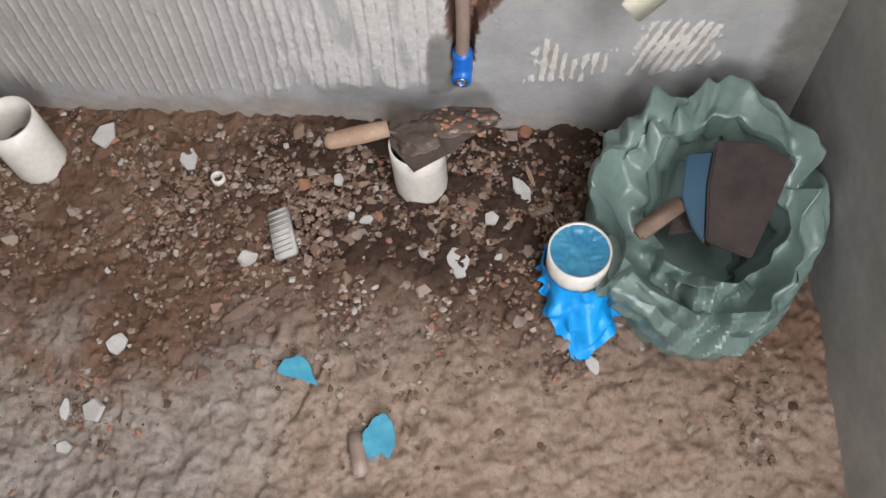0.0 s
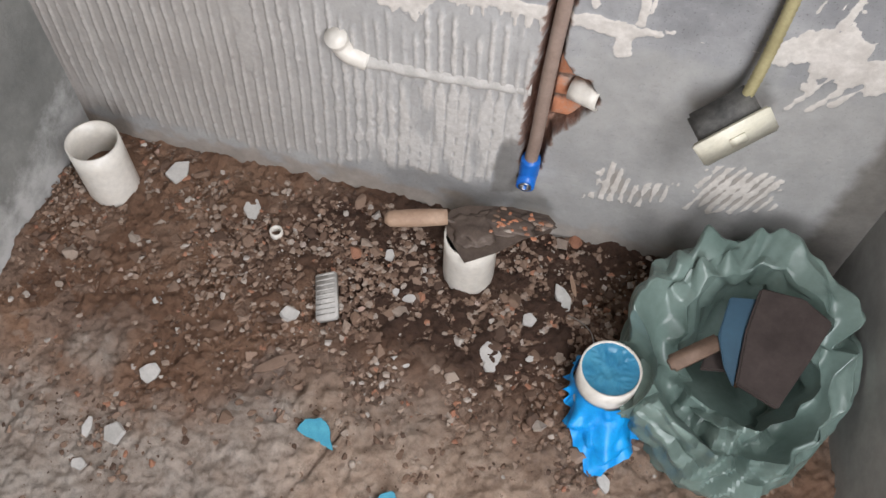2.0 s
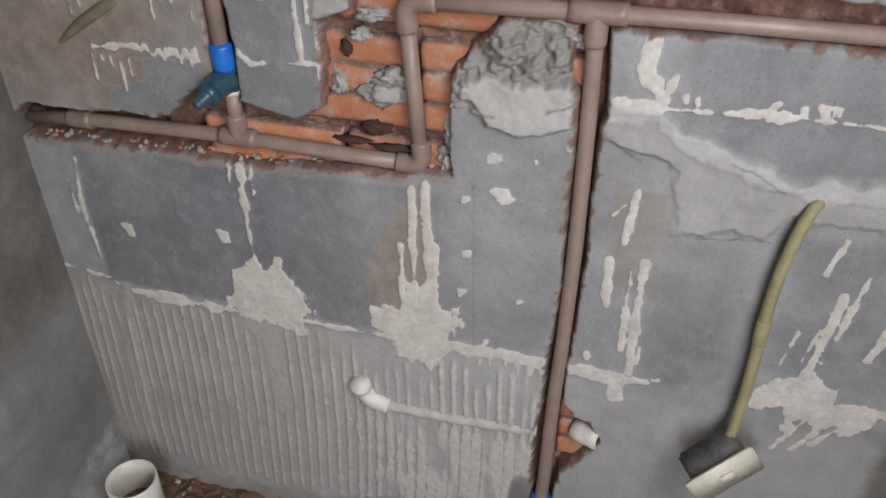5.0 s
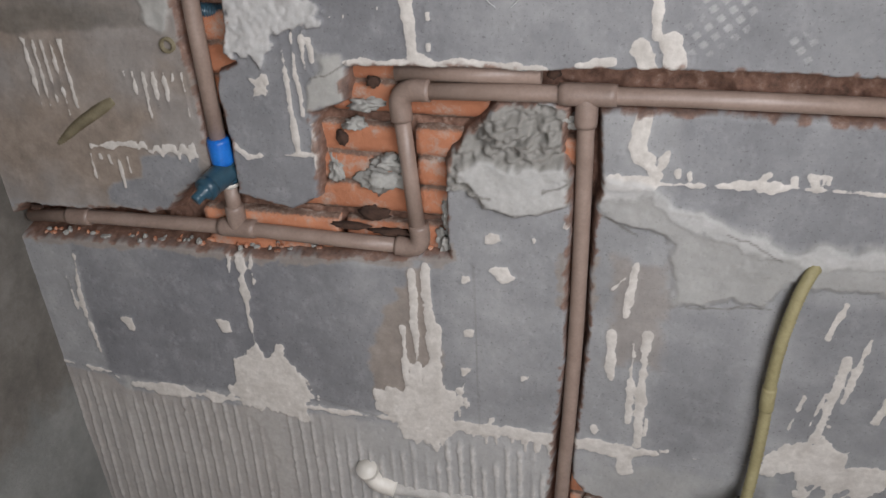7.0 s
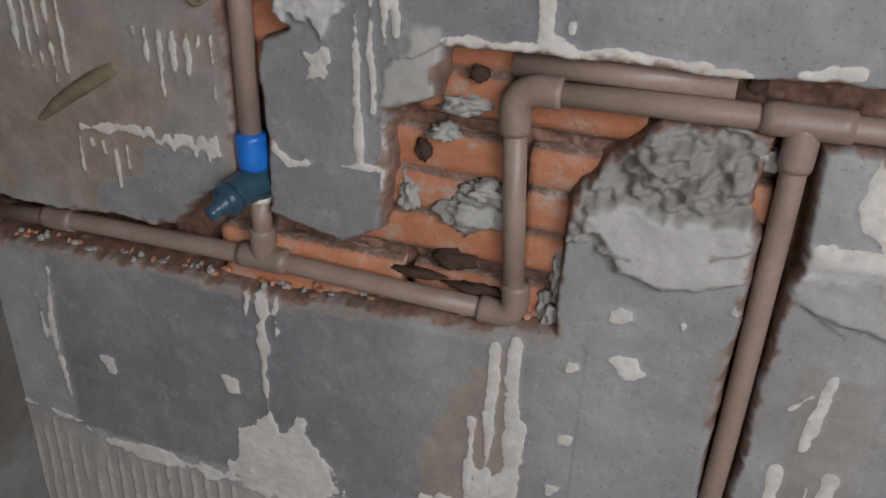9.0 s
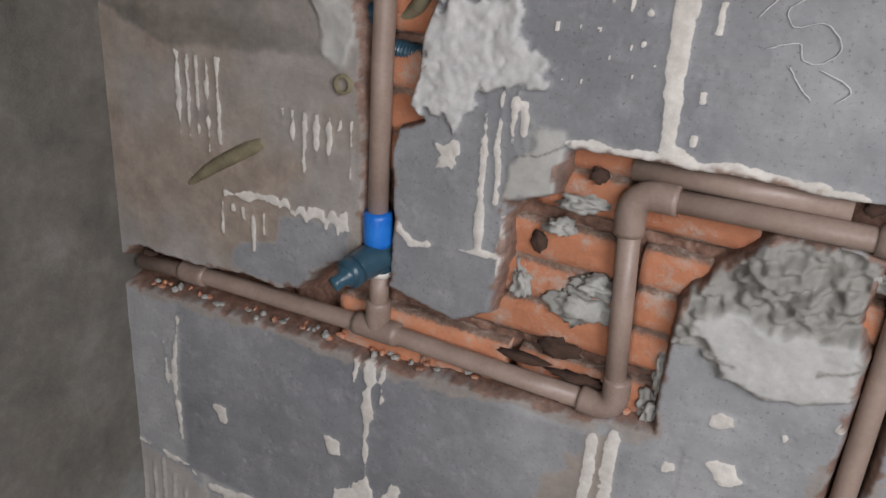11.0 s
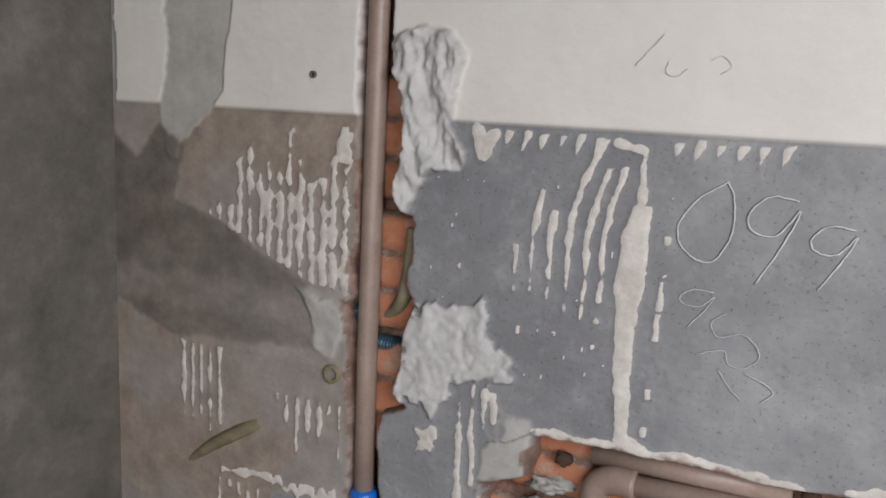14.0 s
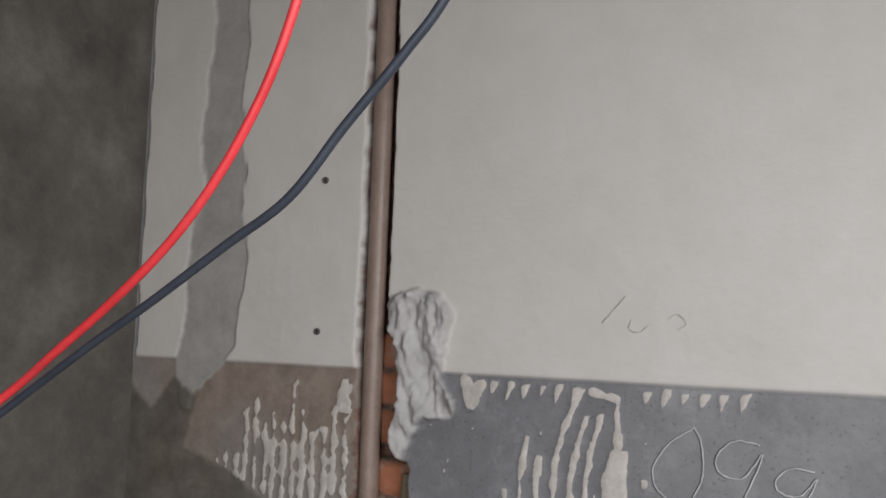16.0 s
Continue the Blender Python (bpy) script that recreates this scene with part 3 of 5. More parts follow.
        d.append(np.maximum(np.abs(X - fx + turn * (Z - fz)) - sx, np.abs(Z - fz - turn * (X - fx)) - sz) + 0.55 * jag + 0.006 * streaky)
    # comb strokes on the beige bed, upper left
    line = np.floor((X + 0.004 * wob) / 0.0152)
    u = (X + 0.004 * wob) / 0.0152 - line - 0.5 + 0.25 * (hashed(line, 1.0, 5) - 0.5)
    top_a = 1.352 + 0.30 * np.clip(X - 0.12, 0, 1) + 0.075 * (hashed(line, 2.0, 6) - 0.4)
    bot_a = np.interp(X, (0.11, 0.184, 0.254, 0.308, 0.36), (1.350, 1.328, 1.293, 1.272, 1.262))
    gain = np.interp(X, (0.11, 0.22, 0.30, 0.365), (0.0012, 0.0024, 0.0038, 0.0042))
    d.append(np.maximum(np.abs(u) * 0.0152 - gain * (0.6 + 0.8 * fbm(X, Z * 0.5, 60, 23, 3)), np.maximum(np.maximum(bot_a - Z, Z - top_a), np.abs(X - 0.240) - 0.124)) + 0.25 * jag + 0.006 * wob2)
    d.append(np.maximum(np.abs(X - 0.355) - 0.008, np.abs(Z - 1.435) - 0.022) + 0.8 * jag)
    for x0, x1, z0, z1, w in ((0.113, 0.182, 1.065, 1.165, 0.0021), (0.255, 0.357, 1.085, 1.125, 0.0014), (0.165, 0.243, 0.958, 0.992, 0.0017)):
        lo = z0 + 0.06 * (hashed(line, 4.0, int(x0 * 90)) - 0.5)
        d.append(np.maximum(np.abs(u) * 0.0152 - w, np.maximum(np.abs(X - (x0 + x1) / 2) - (x1 - x0) / 2, np.maximum(lo - Z, Z - z1))) + 0.22 * jag)
    rim_z = np.interp(X, (0.18, 0.26, 0.29, 0.35), (1.004, 1.013, 1.006, 1.010)) - 0.016 * tooth * (X > 0.24)
    d.append(np.maximum(np.abs(Z - rim_z) - np.interp(X, (0.18, 0.25, 0.35), (0.002, 0.006, 0.007)), np.abs(X - 0.265) - 0.085) + 0.45 * jag)
    # slanting strokes near the floor
    slant = (X - np.where(X < 1.16, 0.06, 0.32) * (Z - 0.2)) / 0.0165
    low_d = np.minimum(poly_d(X, Z, LOW_A), poly_d(X, Z, LOW_B))
    d.append(np.maximum(low_d + 1.0 * jag, 0.0055 * np.cos(2 * math.pi * slant) + 0.016 * wob - 0.0005) + 0.008 * wob2)
    pale = np.maximum(soft(np.minimum.reduce(d) + 0.004 * wob2, 0.009), 0.8 * specks)
    gx, gz = (X - 1.10) * 0.77 + (Z - 1.22) * 0.64, -(X - 1.10) * 0.64 + (Z - 1.22) * 0.77
    lattice = np.clip(0.95 + np.cos(2 * math.pi * gx / 0.016), 0, 1) * np.clip(0.95 + np.cos(2 * math.pi * gz / 0.014), 0, 1)
    hatch = lattice * soft(box_d(X, Z, 1.025, 1.165, 1.180, 1.275) + 1.6 * jag, 0.03) * np.clip((fbm(X, Z, 26, 41) - 0.36) * 5, 0, 1)

    # combed adhesive of the bottom row
    low = soft(Z - joint_z + 0.014 + 0.02 * wob, 0.01) * soft(X - 0.90 + 0.1 * wob, 0.04) * soft(np.interp(X, (0, 0.4, 0.83, 0.84, 0.9), (0.08, 0.08, 0.13, 0.25, 0.27)) - Z + 0.06 * wob, 0.03)
    sway = (X + 0.004 * np.sin(Z * 9 + X * 3) - 0.02 * (Z - 0.3) + 0.003 * wob) / 0.0205
    rib = np.floor(sway)
    off = np.abs(sway - rib - 0.5 + 0.2 * (hashed(rib, 0.0, 21) - 0.5))
    thick = np.interp(X, (0.05, 0.45, 0.60, 0.72), (0.11, 0.13, 0.16, 0.20)) + 0.27 * soft(0.60 - X + 0.3 * wob, 0.10) * soft(Z - 0.345 + 0.02 * wob, 0.03)
    reach = soft(Z - np.interp(X, (0.45, 0.55), (0.56, 0.50)) + 0.09 * hashed(rib, 3.0, 22) - 0.02, 0.03)
    crest = soft(off - thick + 0.25 * wob2, 0.14) * low * reach * np.clip((fbm(X * 1.5, Z * 0.3, 26, 93) - 0.24) * 4.5, 0.15, 1)
    crest *= 1 - soft(poly_d(X, Z, RUN_A) + jag, 0.02)
    run_a = soft(poly_d(X, Z, RUN_A) + 0.8 * jag, 0.012)
    edge_run = soft(np.abs(X - np.interp(Z, (0.1, 0.35, 0.53), (0.075, 0.10, 0.118))) - 0.013 + 0.6 * jag, 0.012) * (Z < 0.55) * (Z > 0.12)
    ridge_tone = np.maximum.reduce([crest * np.interp(X, (0.1, 0.5, 0.65), (0.42, 0.70, 1.0)), 0.42 * run_a, 0.36 * edge_run, np.interp(X, (0.1, 0.5), (0.16, 0.30)) * low])

    # beds, cement, paint, damp stains and painted corner shade
    beige = soft(X - 0.385, 0.006) * soft(0.895 - Z, 0.02) * (Z < TOP) * (1 - soft(poly_d(X, Z, SLATE_L) + 0.7 * jag, 0.008))
    beige *= 0.55 + 0.45 * np.clip((fbm(X, Z, 9, 61) - 0.32) * 4, 0, 1)
    # low combed row: beige dirt tone, deepened on the left for weaker light
    beige = np.maximum.reduce([beige, 0.75 * soft(poly_d(X, Z, BEIGE_B) + 0.8 * jag, 0.010), 0.8 * soft(low_d + 0.015 + 0.8 * jag, 0.02), 0.85 * soft(Z - 0.060 + 0.1 * wob, 0.04), 0.50 * low * soft(X - 0.5, 0.3),
                               0.45 * soft(np.maximum(np.abs(X - 0.995) - 0.035, np.abs(Z - 0.80) - 0.09) + 1.2 * jag, 0.02), 0.6 * soft(np.abs(cut - 0.006) - 0.006 + 0.5 * jag, 0.006) * (Z < 0.89) * (Z > 0.8)])
    strip = soft(np.abs(X - np.interp(Z, (1.42, 1.456, 1.483, 1.522, 1.586, 1.631, 1.70, 1.78, 1.95, 2.6), (0.100, 0.118, 0.130, 0.135, 0.140, 0.140, 0.150, 0.140, 0.150, 0.16)))
                 - np.interp(Z, (1.42, 1.456, 1.483, 1.522, 1.586, 1.631, 1.70, 1.78, 2.0), (0.012, 0.036, 0.046, 0.046, 0.052, 0.050, 0.032, 0.036, 0.028)) + 0.7 * jag, 0.006) * (Z > 1.40)
    blob_a = soft(poly_d(X, Z, BLOB_A) + 0.7 * jag + 0.02 * wob2, 0.008)
    blob_b = soft(poly_d(X, Z, BLOB_B) + 0.5 * jag, 0.008)
    blob_c = soft(poly_d(X, Z, BLOB_C) + 0.6 * jag, 0.008)
    side_c = soft(poly_d(X, Z, SIDE) + 0.7 * jag, 0.008)
    mud = soft(mound_d, 0.006)
    smear = soft(poly_d(X, Z, SMEAR) + 0.7 * jag, 0.010)
    patch = soft(poly_d(X, Z, PATCH) + 0.9 * jag, 0.012)
    lip = soft(np.abs(Z - np.interp(X, (0.93, 1.0, 1.03, 1.083, 1.171, 1.277, 1.5), (1.0, 1.0, 0.97, 0.95, 0.918, 0.925, 0.93))) - np.interp(X, (0.93, 1.05, 1.3), (0.016, 0.010, 0.014)) + 0.8 * jag, 0.010) * (X > 0.93)
    haze = soft(Z - 0.50 + 0.1 * wob, 0.05) * (X > 0.02) * (0.28 + 0.30 * fbm(X, Z, 8, 95)) * (1 - crest)
    cement = np.maximum.reduce([strip, blob_c, 0.9 * side_c, mud, 0.60 * patch, haze * (X > 0.88), 0.5 * haze])
    grout = np.maximum.reduce([blob_a, blob_b, 0.7 * lip, 0.55 * smear, 0.5 * hatch, 0.35 * blob_c])
    pale *= 1 - np.maximum.reduce([blob_a, blob_b, strip, mud])
    paint = soft(TOP - Z + 0.0006 * wob, 0.003) * (1 - strip) * (1 - blob_b) * (X > 0.004 + 0.006 * wob)
    damp_shade = soft(poly_d(X, Z, CONE) + 0.4 * jag, 0.010) * np.interp(X, (0.0, 0.22, 0.30, 0.34), (0.9, 0.8, 0.45, 0.1)) * (0.80 + 0.20 * np.clip((fbm(X, Z, 12, 12) - 0.35) * 4, 0, 1))
    damp_shade *= 1 - 0.45 * soft(np.abs(Z - 1.232) - 0.022 + jag, 0.02)
    # the dark triangle by the right corner is its shade put into the colour
    damp_shade = np.maximum.reduce([damp_shade, 0.80 * soft(np.interp(Z, (0.0, 0.19, 0.35, 0.52, 0.62), (1.335, 1.383, 1.392, 1.40, 1.45)) - X + 0.7 * jag, 0.03) * (Z < 0.62),
                              0.50 * mud * (1 - smear), 0.55 * soft(poly_d(X, Z, [(0.833, 0.10), (0.835, 0.21), (0.856, 0.268), (0.880, 0.25), (0.885, 0.12)]) + 0.6 * jag, 0.012),
                              0.35 * soft(poly_d(X, Z, [(0.86, 0.05), (0.90, 0.16), (0.93, 0.13), (0.97, 0.05)]) + 0.8 * jag, 0.02)])
    # thin dark lines along plaster edges, two of them fainter
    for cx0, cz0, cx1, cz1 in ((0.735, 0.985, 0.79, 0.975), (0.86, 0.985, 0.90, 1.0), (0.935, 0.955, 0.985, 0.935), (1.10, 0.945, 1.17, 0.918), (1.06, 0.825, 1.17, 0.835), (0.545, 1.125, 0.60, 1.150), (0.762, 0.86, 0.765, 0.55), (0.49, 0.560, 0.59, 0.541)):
        damp_shade = np.maximum(damp_shade, (0.35 if cx0 in (0.762, 0.49) else 0.8) * soft(line_d(X, Z + 0.02 * wob, cx0, cz0, cx1, cz1) - 0.0010, 0.003))
    tiles = np.maximum.reduce([soft(box_d(X, Z, 0.085, 0.715, 0.548, 0.835) + 0.3 * jag, 0.012) * (0.95 - 0.45 * soft(0.50 - X, 0.25)), 0.30 * soft(box_d(X, Z, 0.70, 0.90, 0.55, 0.96), 0.05), 0.72 * soft(box_d(X, Z, 0.40, 0.555, 0.92, 1.18), 0.01),
                               soft(1.155 - Z, 0.01) * (0.88 - 0.40 * soft(0.72 - X, 0.25)), 0.7 * soft(box_d(X, Z, 1.03, 1.60, 0.93, 1.10), 0.02), 0.7 * soft(poly_d(X, Z, SLATE_L) + 0.7 * jag, 0.01), 0.40 * soft(box_d(X, Z, 1.03, 1.22, 0.55, 0.82), 0.04), 0.6 * soft(box_d(X, Z, 1.20, 1.5, 0.60, 0.85), 0.03)])
    slate = tiles * (0.80 + 0.7 * (fbm(X, Z, 5, 44) - 0.5)) * (X > 0.385 - 0.4 * (Z < 1.17))
    # slate only where no beige bed lies
    slate *= 1 - np.clip(beige * 1.2, 0, 1)
    for m_ in (pale, beige, cement, grout, paint, damp_shade, slate, ridge_tone):
        m_ *= 1 - open_

    # relief: negative is towards the room
    fine = fbm(X, Z, 150, 61, 3) - 0.5
    Y = 0.0015 * wob + 0.0006 * wob2
    Y -= 0.0030 * crest + 0.0018 * pale * (1 - crest) + 0.001 * run_a
    Y -= 0.004 * paint + 0.003 * strip * (0.5 + wob)
    trowel_a, trowel_b = fbm(X * 0.5 + Z, Z * 0.6 - X, 34, 77, 4) - 0.5, fbm(X * 1.4, Z * 0.6 + 0.4 * X, 40, 78, 4) - 0.5
    Y -= blob_a * (0.006 + 0.011 * trowel_a + 0.003 * fine) + blob_b * (0.011 + 0.040 * trowel_b + 0.004 * fine) + 0.004 * (blob_c + 0.6 * side_c) * (1 + 2.5 * wob)
    drag = fbm(X * 0.55 + 0.35 * Z, Z * 1.25 - 0.45 * X, 95, 63, 4) - 0.5
    rough_m = mud * (1 - smear)
    Y -= mud * 0.007 + smear * (0.003 + 0.010 * wob) + rough_m * (0.024 * drag + 0.010 * fine - 0.004 - 0.014 * soft(1.06 - Z + 0.2 * wob, 0.05))
    Y -= 0.005 * patch * (1 + 1.5 * wob) + 0.002 * lip
    Y += 0.0012 * (fbm(X, Z, 230, 5, 2) > 0.82) * (Z < TOP) * (1 - beige)
    sunk = soft(cut + 0.003 - 0.004 * wob2, 0.014)
    Y = Y * (1 - sunk) + sunk * (0.040 + 0.016 * wob + 0.012 * wob2)
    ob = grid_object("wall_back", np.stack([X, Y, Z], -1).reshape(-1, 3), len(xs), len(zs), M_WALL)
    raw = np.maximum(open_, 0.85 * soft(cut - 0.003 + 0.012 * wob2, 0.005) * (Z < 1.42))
    for n_, v in (("slate", slate), ("pale", pale), ("beige", beige), ("cement", cement), ("grout", grout), ("ridge", ridge_tone), ("paint", paint), ("damp_shade", damp_shade), ("raw", raw)):
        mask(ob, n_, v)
    return tagged(ob, "grey wall stripped of tiles with adhesive marks and cut pipe channels", "wall", kind="structure")


wall_back = build_wall()
part("wall_core", box_bm(-0.2, 1.75, 0.095, 0.20, -0.3, 2.62), M_RENDER, wall_back, kind="structure")


# ---- ground ----
def ground_z(x, y):
    return -0.055 * np.clip((-y - 0.30) / 0.35, 0, 1) + 0.012 * np.clip((y + 0.10) / 0.1, 0, 1) + 0.020 * (fbm(x, y, 3.5, 100) - 0.5) + 0.020 * np.exp(-((x - 0.02) / 0.06) ** 2)


def build_ground():
    xs = np.concatenate([np.arange(-0.06, 1.62, 0.004), np.arange(1.62, 2.4, 0.05)])
    ys = np.concatenate([np.arange(-3.2, -0.95, 0.05), np.arange(-0.95, 0.07, 0.004)])
    X, Y = np.meshgrid(xs, ys)
    rubble = soft(-Y - 0.40 + 0.3 * (fbm(X, Y, 4, 7) - 0.5), 0.15)
    bend = 0.02 * (fbm(X, Y, 14, 2) - 0.5)
    clod = np.abs(fbm(X + bend, Y - bend, 26, 8, 3) - 0.5)
    cracks = np.abs(fbm(X - bend, Y + 2 * bend, 44, 18, 2) - 0.5)
    Z = ground_z(X, Y) + 0.030 * (fbm(X, Y, 11, 4, 6) - 0.5) + 0.036 * (clod - 0.10) + 0.028 * np.clip(cracks - 0.08, -0.06, 0.10) + 0.016 * (fbm(X, Y, 110, 31, 3) - 0.5)
    Z -= 0.016 * soft(np.abs(X - np.interp(Y, (-0.85, -0.70, -0.60, -0.52, -0.45), (0.60, 0.60, 0.63, 0.665, 0.69)) + 0.03 * (fbm(X, Y, 18, 2) - 0.5)) - 0.003, 0.012) * (Y > -0.85) * (Y < -0.45)
    ob = grid_object("ground", np.stack([X, Y, Z], -1).reshape(-1, 3), len(xs), len(ys), M_SOIL)
    mask(ob, "dusty", 0.95 * soft(Y + 0.44 - 0.08 * (X - 0.5) + 0.5 * (fbm(X, Y, 5, 15) - 0.5), 0.22) * (0.78 + 0.6 * (fbm(X, Y, 22, 16) - 0.25)) + 0.25 * (fbm(X, Y, 16, 22) > 0.6))
    mask(ob, "ashen", 0.8 * soft(X - 0.62 - 0.5 * (Y + 0.6) + 0.5 * (fbm(X, Y, 6, 51) - 0.5), 0.45) * soft(Y + 0.32, 0.3))
    mask(ob, "moist", 0.85 * soft(np.hypot((X - 0.85) * 0.7, (Y + 0.12) * 1.2) - 0.22 + 0.3 * (fbm(X, Y, 9, 33) - 0.5), 0.20) + 0.30 * rubble)
    return tagged(ob, "bare brown soil with dry dusty crust and rubble", "ground", kind="structure")


ground = build_ground()

# ---- side walls, rear wall, ceiling ----
def upright(name, x0, y0, x1, y1, thick, openings=(), label=""):
    """A wall from (x0, y0) to (x1, y1), thick to its left, with openings (from, to, sill, head) along it."""
    length, turn = math.hypot(x1 - x0, y1 - y0), math.atan2(y1 - y0, x1 - x0)
    bm = bmesh.new()
    marks = sorted({0.0, length, *(v for o in openings for v in o[:2])})
    for a, b in zip(marks, marks[1:]):
        spans = [(-0.25, 2.62)]
        for o in openings:
            if o[0] <= a and b <= o[1]:
                spans = [(-0.25, o[2]), (o[3], 2.62)]
        for lo, hi in spans:
            if hi > lo:
                piece = box_bm(a, b, 0, thick, lo, hi)
                me = bpy.data.meshes.new("tmp")
                piece.to_mesh(me)
                piece.free()
                bm.from_mesh(me)
                bpy.data.meshes.remove(me)
    bmesh.ops.remove_doubles(bm, verts=bm.verts, dist=1e-5)
    bmesh.ops.transform(bm, matrix=Matrix.Translation((x0, y0, 0)) @ Matrix.Rotation(turn, 4, "Z"), verts=bm.verts)
    return tagged(part(name, bm, M_RENDER, smooth=False), label or "rough mottled grey cement rendered wall", "wall", kind="structure")


upright("wall_left", -0.004, -2.6, -0.004, 0.09, 0.14).data.materials[0] = M_DIMMED
upright("wall_right", 1.452, 0.09, 1.75, -2.6, 0.14, [(0.72, 1.52, 1.20, 2.12)])
upright("wall_rear", 1.95, -2.6, -0.15, -2.6, 0.14, [(0.25, 1.15, -0.25, 2.1)])
tagged(part("ceiling", box_bm(-0.16, 2.0, -2.75, 0.2, 2.62, 2.74), M_CEIL, smooth=False), "plain grey cement ceiling", "ceiling", kind="structure")


# ---- brown water pipes in the channels ----
R = 0.0114


def straight(a, b, n=2):
    a, b = Vector(a), Vector(b)
    return [a + (b - a) * k / (n - 1) for k in range(n)]


def collar(a, b, r=0.0148):
    """A socket of a fitting: a sleeve with softened ends."""
    return tube_bm(straight(a, b, 9), lambda u: r * (1 - 0.06 * (abs(2 * u - 1) ** 6)), 20)


def joined(*bms):
    out = bmesh.new()
    for b in bms:
        me = bpy.data.meshes.new("tmp")
        b.to_mesh(me)
        b.free()
        out.from_mesh(me)
        bpy.data.meshes.remove(me)
    return out


PY = 0.011
low_run = thing("water_pipe", "brown plastic water pipe run lying in the lower wall channel", "pipe", "pipes in the wall")
part("pipe", tube_bm([(0.012, PY + 0.008, 0.861), (0.14, PY + 0.006, 0.869), (0.388, PY, 0.877), (0.56, PY, 0.873), (0.682, PY, 0.872)], R, 20), M_PIPE, low_run)
part("coupling", collar((0.085, PY + 0.008, 0.866), (0.128, PY + 0.006, 0.868)), M_JOINT, low_run)
part("tee", joined(collar((0.362, PY, 0.877), (0.422, PY, 0.877)), collar((0.392, PY, 0.878), (0.392, PY, 0.916))), M_JOINT, low_run)
part("elbow", tube_bm(smooth_path([(0.645, PY, 0.872), (0.668, PY, 0.872), (0.681, PY, 0.883), (0.681, PY, 0.910)], 6), 0.0148, 20), M_JOINT, low_run)
part("pipe", tube_bm([(0.681, PY, 0.875), (0.665, PY, 1.105)], R, 20), M_PIPE, low_run)
high_run = thing("water_pipe", "brown plastic water pipe run in the upper wall channel", "pipe", "pipes in the wall")
part("pipe", tube_bm([(0.668, PY, 1.112), (0.84, PY, 1.117), (1.04, PY, 1.120), (1.46, PY, 1.121)], R, 20), M_PIPE, high_run)
part("elbow", tube_bm(smooth_path([(0.667, PY, 1.070), (0.667, PY, 1.099), (0.680, PY, 1.112), (0.708, PY, 1.1135)], 6), 0.0150, 20), M_JOINT, high_run)
part("tee", joined(collar((0.876, PY, 1.118), (0.948, PY, 1.119)), collar((0.911, PY, 1.118), (0.911, PY, 1.076))), M_JOINT, high_run)
part("pipe", tube_bm(straight((0.66, 0.022, 1.133), (0.852, 0.022, 1.137)), 0.0120, 16, 0.009), M_PIPE, high_run, "older pipe behind, sawn off")
drop = thing("water_pipe", "long brown plastic pipe bending down the wall to a blue outlet", "pipe", "pipes in the wall")
part("pipe", tube_bm(smooth_path([(0.911, PY, 1.09), (0.912, 0.014, 0.97), (0.912, 0.010, 0.78), (0.908, 0.006, 0.60), (0.902, 0.003, 0.44), (0.899, 0.0, 0.28), (0.896, -0.001, 0.215)]), R, 20), M_PIPE, drop)
outlet = part("outlet_elbow", collar((0.8965, 0.0, 0.222), (0.8955, 0.0, 0.170), 0.0175), M_BLUE, drop, "blue threaded outlet elbow")
part("outlet_mouth", tube_bm(straight((0.8955, 0.004, 0.176), (0.8955, -0.026, 0.172), 3), 0.0165, 20, 0.0105), M_BLUE, outlet)
part("brass_thread", tube_bm(straight((0.8955, 0.0, 0.174), (0.8955, -0.0268, 0.170), 3), 0.0115, 20, 0.0088), M_METAL, outlet)
tall = thing("water_pipe", "tall brown plastic riser pipe with blue coupling and valve", "pipe", "pipes in the wall")
part("pipe", tube_bm([(0.389, 0.008, 0.985), (0.387, 0.008, 1.18), (0.390, 0.006, 1.53), (0.393, 0.004, 1.75), (0.396, 0.004, 2.60)], 0.0118, 20), M_PIPE, tall)
part("coupling", collar((0.3895, 0.006, 1.028), (0.391, 0.007, 0.988), 0.0170), M_BLUE, tall, "bright blue coupling")
part("stub", tube_bm(straight((0.392, PY, 0.90), (0.393, 0.010, 0.956)), R, 18), M_PIPE, tall)
part("tape", tube_bm(straight((0.393, 0.010, 0.950), (0.393, 0.010, 0.958)), 0.0140, 18), M_PVC, tall, "white thread tape")
valve = part("valve", joined(collar((0.391, 0.008, 0.992), (0.393, 0.009, 0.957), 0.0165), tube_bm(straight((0.393, 0.01, 0.975), (0.382, -0.034, 0.968), 8), lambda u: 0.0195 - 0.003 * u * u, 18)), M_VALVE, tall, "dark teal plastic stop valve")
part("valve_stem", tube_bm(straight((0.383, -0.032, 0.968), (0.372, -0.056, 0.957), 8), lambda u: 0.0130 if u < 0.5 else 0.0085, 16), M_VALVE, valve)
part("valve_ring", tube_bm(straight((0.384, -0.028, 0.969), (0.380, -0.040, 0.965), 3), 0.0180, 18), M_VALVE, valve)

# white waste pipe buried across the bottom row
waste = thing("waste_pipe", "white plastic waste pipe buried across the combed wall", "pipe")
part("pipe", tube_bm(smooth_path([(0.595, 0.004, 0.372), (0.70, 0.005, 0.371), (0.79, 0.006, 0.375), (0.878, 0.010, 0.378)], 12), lambda u: 0.0125 + 0.001 * math.sin(u * 31), 18), M_PALE, waste)
